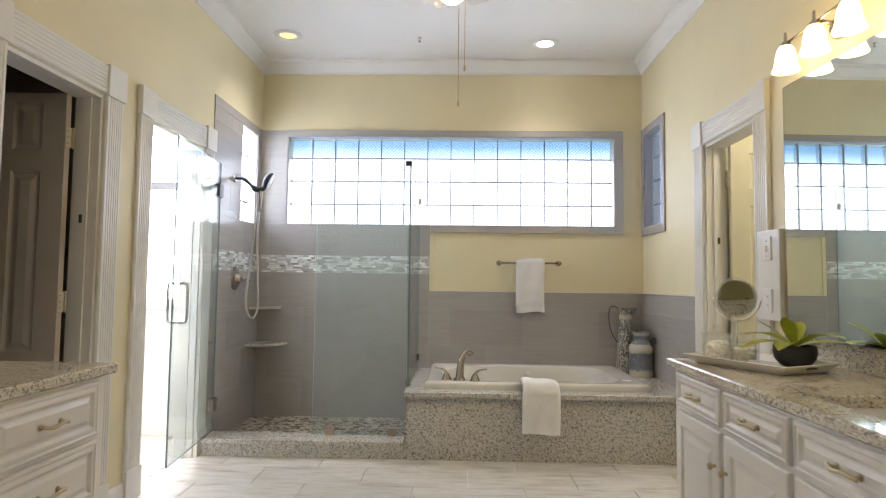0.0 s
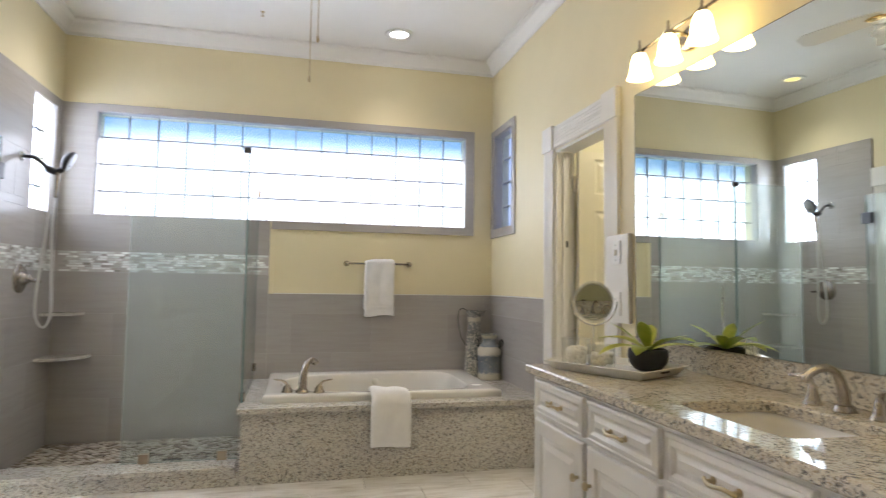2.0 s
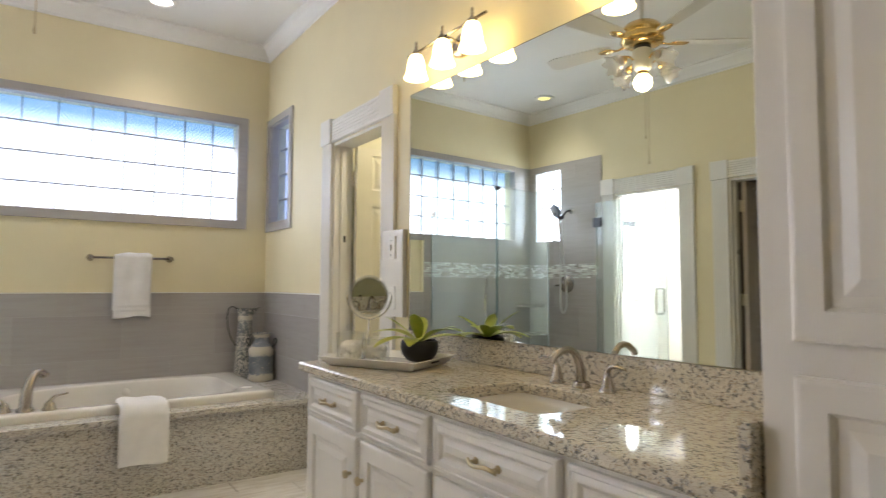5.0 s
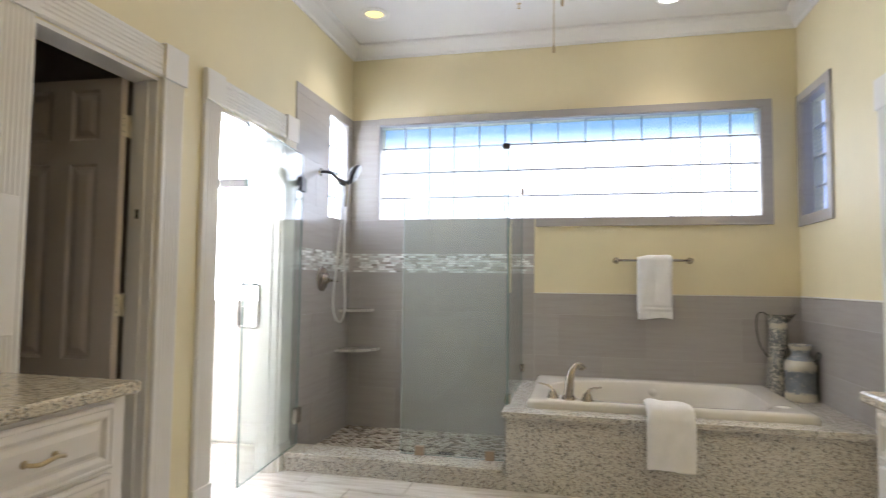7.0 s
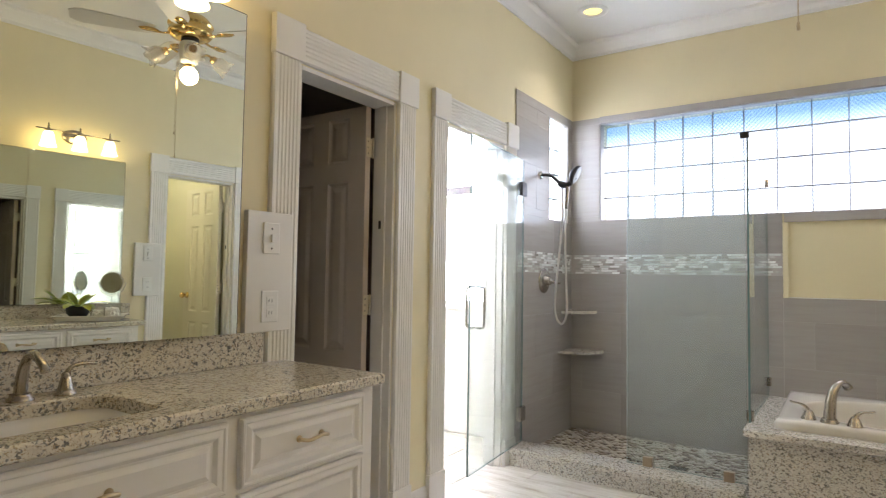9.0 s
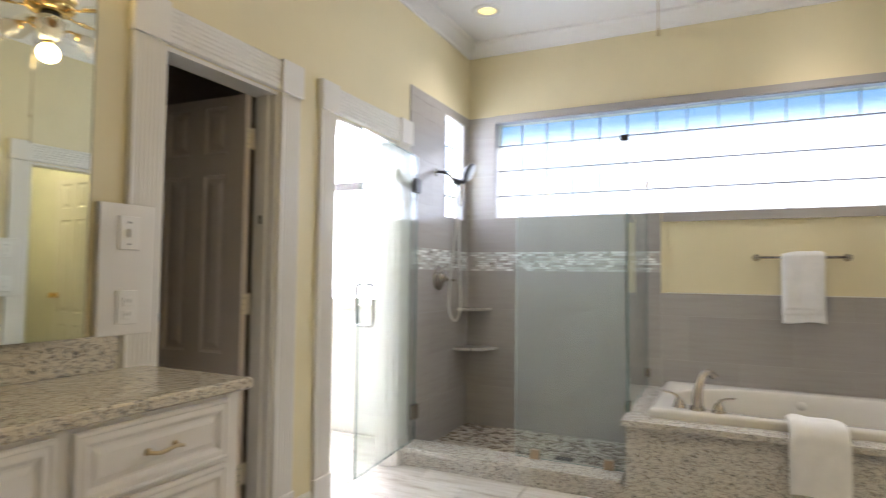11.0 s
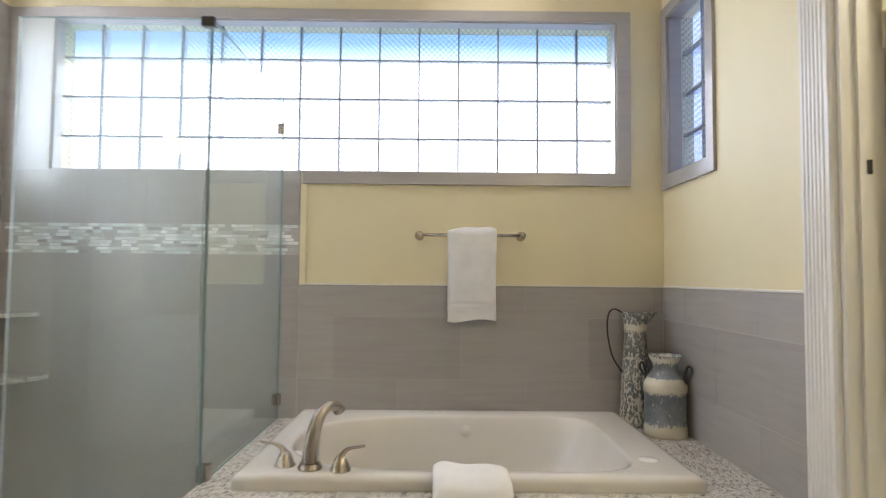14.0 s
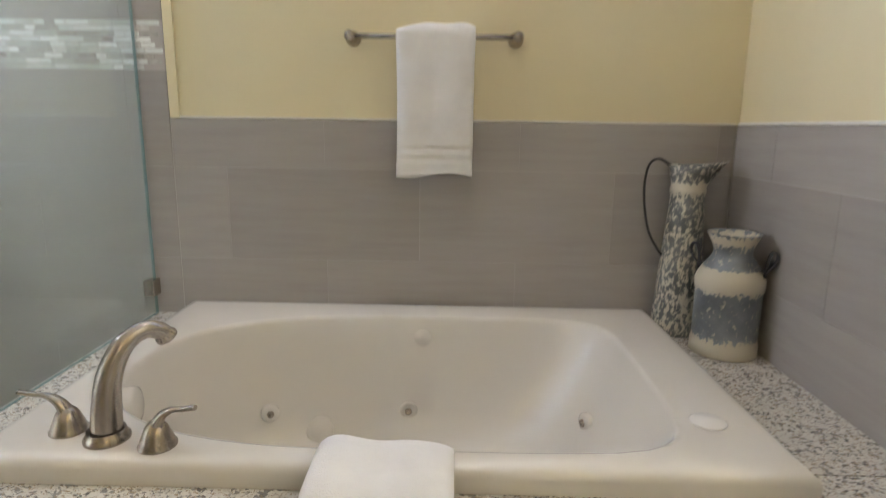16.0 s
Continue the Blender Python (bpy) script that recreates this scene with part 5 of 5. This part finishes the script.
vm = thing("makeup_mirror", "round clear-rimmed magnifying mirror on a thin stand", "mirror", Matrix.Translation((TRAY @ pose(0.115, -0.029, TZ)).translation) @ pose(0, 0, 0, 0, 0, -46))
bm = B()
lathe(bm, [(0, 0.0), (0.033, 0.0), (0.035, 0.003), (0.02, 0.007), (0.005, 0.01), (0, 0.01)], None, 24)
part("base", bm, M_CHROME, vm)
bm = B()
tube(bm, [(0, 0, 0.009), (0, 0, 0.165)], 0.0035, 8)
part("stem", bm, M_CHROME, vm)
C = Vector((0, 0, 0.255))
bm = B()
tube(bm, [C + 0.094 * Vector((math.sin(a), 0, -math.cos(a))) for a in np.linspace(-1.6, 1.6, 24)], 0.0035, 8)
part("yoke", bm, M_CHROME, vm)
bm = B()
lathe(bm, [(0.070, -0.006), (0.083, -0.004), (0.085, 0.003), (0.070, 0.006), (0.0685, 0.0), (0.070, -0.006)], pose(*C, 90.6), 40)
part("rim", bm, M_RIM, vm)
bm = B()
lathe(bm, [(0, 0.003), (0.077, 0.003)], pose(*C, 90.6), 40)
lathe(bm, [(0.077, -0.003), (0, -0.003)], pose(*C, 90.6), 40)
for f in bm.faces:
    f.smooth = False
part("mirror_glass", bm, M_MIRROR, vm)


def leaf_material():
    m = mat("green_leaf", (0.16, 0.28, 0.03), 0.35)
    rnd = add(m, "ShaderNodeObjectInfo")
    c = ramp(m, rnd.outputs["Random"], [(0, (0.34, 0.44, 0.04)), (0.5, (0.58, 0.62, 0.07)), (1, (0.76, 0.72, 0.12))])
    n = noise_at(m, coords(m), 30, 3)
    link(m, mixed(m, 0.4, c, ramp(m, n, [(0.3, (0.30, 0.40, 0.04)), (0.7, (0.66, 0.66, 0.14))])), bsdf(m).inputs["Base Color"])
    return m


M_LEAF = leaf_material()
plant = thing("potted_succulent", "green leafy plant in a matte black bowl on the tray", "plant", TRAY @ pose(-0.096, -0.080, TZ))
bm = B()
lathe(bm, [(0, 0.0), (0.04, 0.0), (0.052, 0.006), (0.07, 0.03), (0.076, 0.055), (0.073, 0.078), (0.068, 0.082), (0.066, 0.078), (0.067, 0.06), (0, 0.06)], None, 36)
part("bowl", bm, mat("matte_black_ceramic", (0.018, 0.018, 0.02), 0.5), plant, "matte black bowl")
bm = B()
bmesh.ops.create_grid(bm, x_segments=14, y_segments=14, size=0.05, matrix=pose(0, 0, 0.07))
for v in bm.verts:
    v.co.z += 0.006 * noise.noise(v.co * 90)
part("soil", bm, paint("dark_soil", (0.03, 0.022, 0.016), 0.95, 0.3, 120), plant)


def leaf(turn, lift, length, width, curl):
    bm = B()
    n = 12
    rows = []
    for k in range(n + 1):
        u = k / n
        ww = width * 1.55 * u ** 0.75 * (1 - u ** 2.6) + 0.003 * (1 - u) + 0.0004
        a = radians(lift) - curl * u * u
        x = 0.008 + length * u * math.cos(radians(lift) - curl * u / 2)
        z = 0.075 + length * u * math.sin(radians(lift) - curl * u / 2)
        row = []
        for s in (-1, -0.5, 0, 0.5, 1):
            row.append(bm.verts.new((x - 0.0, s * ww, z + abs(s) * ww * 0.22)))
        rows.append(row)
    for a, b in zip(rows, rows[1:]):
        for k in range(4):
            bm.faces.new((a[k], a[k + 1], b[k + 1], b[k])).smooth = True
    geo = bmesh.ops.solidify(bm, geom=list(bm.faces), thickness=0.0016)
    bmesh.ops.transform(bm, matrix=pose(0, 0, 0, 0, 0, turn), verts=bm.verts)
    part("leaf", bm, M_LEAF, plant)


rnd = random.Random(11)
for k in range(6):
    leaf(k * 60 + rnd.uniform(-14, 14), rnd.uniform(20, 38), rnd.uniform(0.18, 0.225), rnd.uniform(0.036, 0.046), rnd.uniform(0.5, 1.1))
for k in range(4):
    leaf(k * 90 + 28 + rnd.uniform(-16, 16), rnd.uniform(34, 54), rnd.uniform(0.14, 0.18), rnd.uniform(0.026, 0.033), rnd.uniform(0.1, 0.6))


# ---- ceiling things ----
def can_light(x, y, lit):
    c = thing("recessed_light", "round white recessed ceiling light, lit", "ceiling light", pose(x, y, TOP), "recessed lights")
    bm = B()
    lathe(bm, [(0.105, -0.0005), (0.104, -0.007), (0.09, -0.010), (0.068, -0.009), (0.064, -0.0005)], None, 36)
    part("trim_ring", bm, M_PLASTIC, c)
    bm = B()
    lathe(bm, [(0.0635, -0.0008), (0.058, -0.004), (0.05, -0.006), (0, -0.007)], None, 32)
    part("bulb", bm, lit, c, "glowing bulb face")
    lamp("recessed_lamp", "SPOT", pose(x, y, TOP - 0.02), 9.5, WARM, 0.06, 110)


can_light(-1.23, 4.20, M_CANBULB)
can_light(0.735, 4.355, glow("lit_white_bulb", (1.0, 0.97, 0.88), 6.0))
sp = thing("sprinkler_head", "small dark metal sprinkler under the ceiling", "sprinkler", pose(-0.23, 4.247, TOP))
bm = B()
lathe(bm, [(0.014, -0.0005), (0.013, -0.004), (0.004, -0.006), (0.004, -0.03), (0.011, -0.032), (0.011, -0.034), (0, -0.034)], None, 16)
part("body", bm, M_AGEDBRASS, sp)
vent = thing("ceiling_vent", "small brass-coloured slatted ceiling vent", "vent", pose(0.55, 1.35, TOP))
bm = B()
for a, b, c, d in ((-0.15, 0.15, -0.06, -0.045), (-0.15, 0.15, 0.045, 0.06), (-0.15, -0.135, -0.045, 0.045), (0.135, 0.15, -0.045, 0.045)):
    box(bm, a, b, c, d, -0.012, -0.0005)
part("frame", bm, M_AGEDBRASS, vent)
for k in range(5):
    bm = B()
    box(bm, -0.135, 0.135, -0.04 + k * 0.018, -0.032 + k * 0.018, -0.010, -0.002)
    part("slat", bm, M_AGEDBRASS, vent)

FAN = pose(0.05, 2.25, 0)
fan = thing("ceiling_fan", "white and brass five-blade ceiling fan with tulip lights", "ceiling fan", FAN)
bm = B()
lathe(bm, [(0.065, 2.9995), (0.064, 2.985), (0.045, 2.95), (0.02, 2.935), (0.0125, 2.93), (0.0125, 2.72), (0.03, 2.712)], None, 28)
part("downrod", bm, M_PLASTIC, fan)
bm = B()
lathe(bm, [(0.02, 2.725), (0.06, 2.715), (0.10, 2.695), (0.122, 2.668), (0.130, 2.655), (0.130, 2.648), (0.122, 2.642), (0.118, 2.62), (0.125, 2.612), (0.127, 2.60), (0.11, 2.58), (0.07, 2.568), (0.05, 2.565)], None, 40)
part("motor", bm, M_BRASS, fan, "polished brass motor housing")
bm = B()
lathe(bm, [(0.05, 2.566), (0.052, 2.55), (0.05, 2.548)], None, 28)
part("collar", bm, M_SLOT, fan, "dark collar under the motor")
bm = B()
lathe(bm, [(0.05, 2.5475), (0.058, 2.54), (0.060, 2.515), (0.058, 2.46), (0.050, 2.43), (0.03, 2.415), (0, 2.413)], None, 32)
part("light_kit", bm, M_PLASTIC, fan)
M_BLADE = paint("white_blade", (0.66, 0.64, 0.60), 0.4, 0.03)
for k in range(5):
    a = 5 + 72 * k
    m = pose(0, 0, 2.592, 0, 0, a)
    bm = B()
    n = 14
    up, lo = [], []
    for i in range(n + 1):
        x = 0.19 + 0.43 * i / n
        hw = 0.050 + 0.018 * i / n
        if i >= n - 2:
            hw *= (1.0, 0.86, 0.55)[i - n + 2]
        if i < 2:
            hw *= (0.7, 0.92)[i]
        for s, arr in ((1, up), (-1, lo)):
            arr.append((x, s * hw, -s * hw * 0.2))
    ring = up + lo[::-1]
    top_v = [bm.verts.new(m @ Vector((x, y, z + 0.003))) for x, y, z in ring]
    bot_v = [bm.verts.new(m @ Vector((x, y, z - 0.003))) for x, y, z in ring]
    L = len(ring)
    for i in range(n):
        bm.faces.new((top_v[i], top_v[i + 1], top_v[L - 2 - i], top_v[L - 1 - i]))
        bm.faces.new((bot_v[i], bot_v[i + 1], bot_v[L - 2 - i], bot_v[L - 1 - i])[::-1])
    for i in range(L):
        bm.faces.new((top_v[i], top_v[(i + 1) % L], bot_v[(i + 1) % L], bot_v[i]))
    bl = part("blade", bm, M_BLADE, fan)
    bm = B()
    tube(bm, [m @ Vector(p) for p in ((0.09, 0, 0.0), (0.15, 0, -0.012), (0.2, 0, -0.010))], [0.012, 0.009, 0.012], 8, flat=0.6)
    lathe(bm, [(0.0, -0.010), (0.03, -0.009), (0.036, -0.004), (0.0, -0.0035)], m @ pose(0.225, 0, 0) @ Matrix.Diagonal((1.5, 0.9, 1, 1)), 20)
    part("blade_iron", bm, M_BRASS, bl, "brass blade bracket")


def tulip(m, material, parent, label):
    """A ruffled glass tulip that opens down local -z."""
    bm = B()
    prof = [(0.018, -0.018), (0.034, -0.03), (0.046, -0.055), (0.048, -0.075), (0.047, -0.09), (0.056, -0.108), (0.060, -0.116), (0.057, -0.115), (0.044, -0.09), (0.044, -0.07), (0.03, -0.035), (0, -0.028)]
    lathe(bm, prof, None, 32)
    for v in bm.verts:
        r = math.hypot(v.co.x, v.co.y)
        if v.co.z < -0.085:
            k = (-0.085 - v.co.z) / 0.03
            a = math.atan2(v.co.y, v.co.x)
            v.co.x *= 1 + 0.13 * k * math.cos(6 * a)
            v.co.y *= 1 + 0.13 * k * math.cos(6 * a)
            v.co.z -= 0.007 * k * math.cos(6 * a)
    bmesh.ops.transform(bm, matrix=m, verts=bm.verts)
    part("tulip_shade", bm, material, parent, label)


for k in range(4):
    m = pose(0, 0, 0, 0, 0, 20 + 90 * k)
    bm = B()
    tube(bm, [m @ Vector(p) for p in smooth_path([(0.066, 0, 2.475), (0.09, 0, 2.49), (0.112, 0, 2.488), (0.125, 0, 2.472)], 4)], 0.007, 10)
    sm = m @ pose(0.122, 0, 2.478, 0, -58, 0)
    lathe(bm, [(0.0, 0.0), (0.02, 0.0), (0.024, -0.02), (0.022, -0.028)], sm, 16)
    arm = part("lamp_arm", bm, M_BRASS, fan, "curved brass lamp arm")
    tulip(sm, M_TULIP, arm, "ruffled tulip glass shade")
bm = B()
lathe(bm, [(0.03, 2.4135), (0.03, 2.405), (0.022, 2.395), (0.018, 2.39)], None, 18)
holder = part("lamp_holder", bm, M_BRASS, fan, "brass holder of the lit lamp")
bm = B()
lathe(bm, [(0.016, 0.052), (0.03, 0.046), (0.046, 0.027), (0.053, 0.0), (0.046, -0.027), (0.03, -0.044), (0.015, -0.051), (0, -0.053)], pose(0, 0, 2.345), 28)
part("globe", bm, M_BULB2, holder, "round lit glass globe")
for x, y, z0 in ((0.030, -0.055, 1.866), (0.055, -0.05, 2.012)):
    bm = B()
    tube(bm, [(x, y, 2.432), (x, y, z0)], 0.0016, 6)
    part("pull_chain", bm, M_AGEDBRASS, fan)
    bm = B()
    lathe(bm, [(0, 0), (0.004, 0.002), (0.005, 0.012), (0.003, 0.024), (0, 0.025)], pose(x, y, z0 - 0.024), 10)
    part("chain_bob", bm, M_AGEDBRASS, fan)


# ---- wall, floor and mosaic pieces ----
def tile_mesh(w, h, t, axis, material, ease=0.0012):
    """A tile centred on its face plan; t is its thickness, towards the room."""
    bm = B()
    if axis == "y":
        box(bm, -w / 2, w / 2, -t, 0, -h / 2, h / 2)
    elif axis == "x":
        box(bm, 0, t, -w / 2, w / 2, -h / 2, h / 2)
    else:
        box(bm, -w / 2, w / 2, -h / 2, h / 2, -t, 0)
    return mesh_of(bm, "tile", material)


CACHE = {}


def tile(parent, w, h, t, axis, material, m, name="tile"):
    key = (round(w, 3), round(h, 3), t, axis, material.name)
    if key not in CACHE:
        CACHE[key] = tile_mesh(w, h, t, axis, material)
    return piece(name, CACHE[key], parent, m)


ROWS_Z = [0.03, 0.325, 0.62, 0.915, 1.207, 1.352, 1.647, 1.942, 2.237, 2.41]
J = 0.0018


def subtract(spans, cut):
    out = []
    for a, b in spans:
        if cut[1] <= a or cut[0] >= b:
            out.append((a, b))
        else:
            if cut[0] > a:
                out.append((a, cut[0]))
            if cut[1] < b:
                out.append((cut[1], b))
    return out


def tile_field(parent, axis, fixed, u0, u1, z0, z1, starts, holes, face):
    """Fills a wall field with long tiles in staggered rows, cut round holes (u0, u1, z0, z1)."""
    edges = sorted({z for z in ROWS_Z + [h[2] for h in holes] + [h[3] for h in holes] if z0 < z < z1} | {z0, z1})
    for a, b in zip(edges, edges[1:]):
        mid = (a + b) / 2
        if 1.207 < mid < 1.352 and face != "R" and parent is not wall_far_low:
            continue
        row = max(k for k, z in enumerate(ROWS_Z) if z <= max(a, 0.03) + 1e-6)
        start = starts[row % 2]
        joints = [start + 0.61 * k for k in range(-8, 9)]
        spans = [(u0, u1)]
        for h in holes:
            if h[2] < mid < h[3]:
                spans = subtract(spans, h[:2])
        for s0, s1 in spans:
            cuts = [s0] + [j for j in joints if s0 + 0.01 < j < s1 - 0.01] + [s1]
            for p, q in zip(cuts, cuts[1:]):
                w, h2 = q - p - J, b - a - (J if b in ROWS_Z or a in ROWS_Z else 0)
                if w < 0.004 or h2 < 0.004:
                    continue
                c, z = (p + q) / 2, mid
                if axis == "y":
                    tile(parent, w, h2, 0.007, "y", M_TILE, pose(c, fixed, z))
                elif face == "L":
                    tile(parent, w, h2, 0.007, "x", M_TILE, pose(fixed, c, z))
                else:
                    tile(parent, w, h2, 0.007, "x", M_TILE, pose(fixed - 0.007, c, z))


wall_far_low = None
S = 4.757
bm = B()
box(bm, -1.599, -0.16, S - 0.0055, BY + 0.0005, 0.0, 2.41)
part("grout", bm, M_GROUT, wall_far)
bm = B()
box(bm, -0.16, 1.599, S - 0.0055, BY + 0.0005, 0.434, 1.065)
part("grout", bm, M_GROUT, wall_far)
# the opening stays clear of the grout bed
gb = [o for o in wall_far.children if o.name.startswith("grout")][0]
bm = B()
for a, b, c, d in ((-1.599, WIN[0], 0, 2.41), (WIN[0], -0.16, 0, WIN[2]), (WIN[0], -0.16, WIN[3], 2.41)):
    box(bm, a, b, S - 0.0055, BY + 0.0005, c, d)
gb.data = mesh_of(bm, "grout", M_GROUT)
tile_field(wall_far, "y", S, -1.592, -0.159, 0.022, 2.412, (0.01, 0.32), [(WIN[0], 1.5, WIN[2], WIN[3])], "B")
tile_field(wall_far, "y", S, -0.157, 1.591, 0.434, 1.065, (0.01, 0.32), [], "B")
bm = B()
for a, b, c, d in ((3.793, LSW[0], 0, 2.41), (LSW[1], 4.75, 0, 2.41), (LSW[0], LSW[1], 0, LSW[2]), (LSW[0], LSW[1], LSW[3], 2.41)):
    box(bm, LX - 0.0005, LX + 0.0062, a, b, c, d)
part("grout", bm, M_GROUT, wall_left)
tile_field(wall_left, "x", LX + 0.001, 3.79, 4.749, 0.022, 2.412, (4.10, 4.40), [LSW], "L")
bm = B()
box(bm, RX - 0.0068, RX + 0.0005, 3.657, 4.75, 0.0, 1.065)
part("grout", bm, M_GROUT, wall_right)
tile_field(wall_right, "x", RX - 0.001, 3.656, 4.749, 0.434, 1.065, (4.22, 4.52), [], "R")

# mosaic band of glass and stone sticks
rnd = random.Random(4)
STICKS = [(k, tile_mesh(k - 0.0022, 0.0140, 0.0068, "y", M_MOSAIC), tile_mesh(k - 0.0022, 0.0140, 0.0068, "x", M_MOSAIC)) for k in (0.032, 0.045, 0.058, 0.072)]
for wall, u0, u1 in ((wall_far, -1.590, -0.16), (wall_left, 3.795, 4.748)):
    for r in range(9):
        z = 1.207 + 0.0161 * (r + 0.5)
        u = u0 - rnd.uniform(0, 0.03)
        while u < u1 - 0.012:
            k, my, mx = rnd.choice(STICKS)
            c = u + k / 2
            if c - k / 2 >= u0 - 0.001 and c + k / 2 <= u1 + 0.001:
                lift = rnd.uniform(-0.0008, 0.0006)
                if wall is wall_far:
                    piece("mosaic_stick", my, wall, pose(c, S + lift, z, rnd.uniform(-1.0, 1.0), 0, rnd.uniform(-0.8, 0.8)))
                else:
                    piece("mosaic_stick", mx, wall, pose(LX + 0.001 - lift, c, z, 0, rnd.uniform(-1.0, 1.0), rnd.uniform(-0.8, 0.8)))
            u += k

# shower pebbles
rnd = random.Random(8)
STONES = []
for k in range(7):
    a, b = rnd.uniform(0.017, 0.025), rnd.uniform(0.010, 0.0145)
    bm = B()
    n = 9
    ph = rnd.uniform(0, 6)
    rim = [(math.cos(t) * a * (1 + 0.12 * math.sin(2 * t + ph)), math.sin(t) * b * (1 + 0.12 * math.cos(3 * t + ph))) for t in np.linspace(0, 2 * math.pi, n, endpoint=False)]
    lo = [bm.verts.new((x, y, 0)) for x, y in rim]
    hi = [bm.verts.new((x * 0.86, y * 0.86, 0.006)) for x, y in rim]
    bm.faces.new(hi)
    for i in range(n):
        bm.faces.new((lo[i], lo[(i + 1) % n], hi[(i + 1) % n], hi[i])).smooth = True
    STONES.append(bm)
METAS = [mesh_of(b.copy(), "pebble", M_PEBBLE) for b in STONES]
count = 0
M_PEBBLE2 = random_tone("brown_mosaic_stone_far", PEBBLES, 0.4, island=True)
rest = B()
for r in range(35):
    y = 3.905 + r * 0.0242
    x = -1.565 + (0.03 if r % 2 else 0)
    while x < -0.25:
        m = pose(x, y + rnd.uniform(-0.004, 0.004), 0.0222, 0, 0, rnd.uniform(-14, 14) + (180 if rnd.random() < 0.5 else 0))
        if rnd.random() < 0.94 and not (abs(x + 0.68) < 0.078 and abs(y - 4.17) < 0.07):
            k = rnd.randrange(7)
            if y < 4.36 and count < 300:
                piece("pebble", METAS[k], shower_floor, m)
                count += 1
            else:
                add_bm = STONES[k]
                vmap = {v: rest.verts.new(m @ v.co) for v in add_bm.verts}
                for f in add_bm.faces:
                    rest.faces.new([vmap[v] for v in f.verts])
        x += rnd.uniform(0.045, 0.054)
pr = part("pebbles", rest, M_PEBBLE2, shower_floor)
pr["kind"] = "stuff"

# floor tiles in staggered rows
for r in range(27):
    y0 = REAR + 0.305 * r
    y1 = min(y0 + 0.302, 5.0)
    x = -3.2 + (0.305 if r % 2 else 0.0)
    while x < 3.2:
        a, b = x, x + 0.607
        cy = (y0 + y1) / 2
        lim0, lim1 = -1.72, 1.72
        if 2.8 < cy < 4.15:
            lim0 = -3.1
        if 2.2 < cy < 3.62:
            lim1 = 3.2
        if 1.0 < cy < 2.7:
            lim0 = -3.0
        a2, b2 = max(a, lim0), min(b, lim1)
        if b2 - a2 > 0.02 and cy < 4.2:
            tile(floor, b2 - a2 - 0.003, y1 - y0 - 0.0, 0.0075, "z", M_FLOOR, pose((a2 + b2) / 2, cy, 0.0))
        x += 0.61
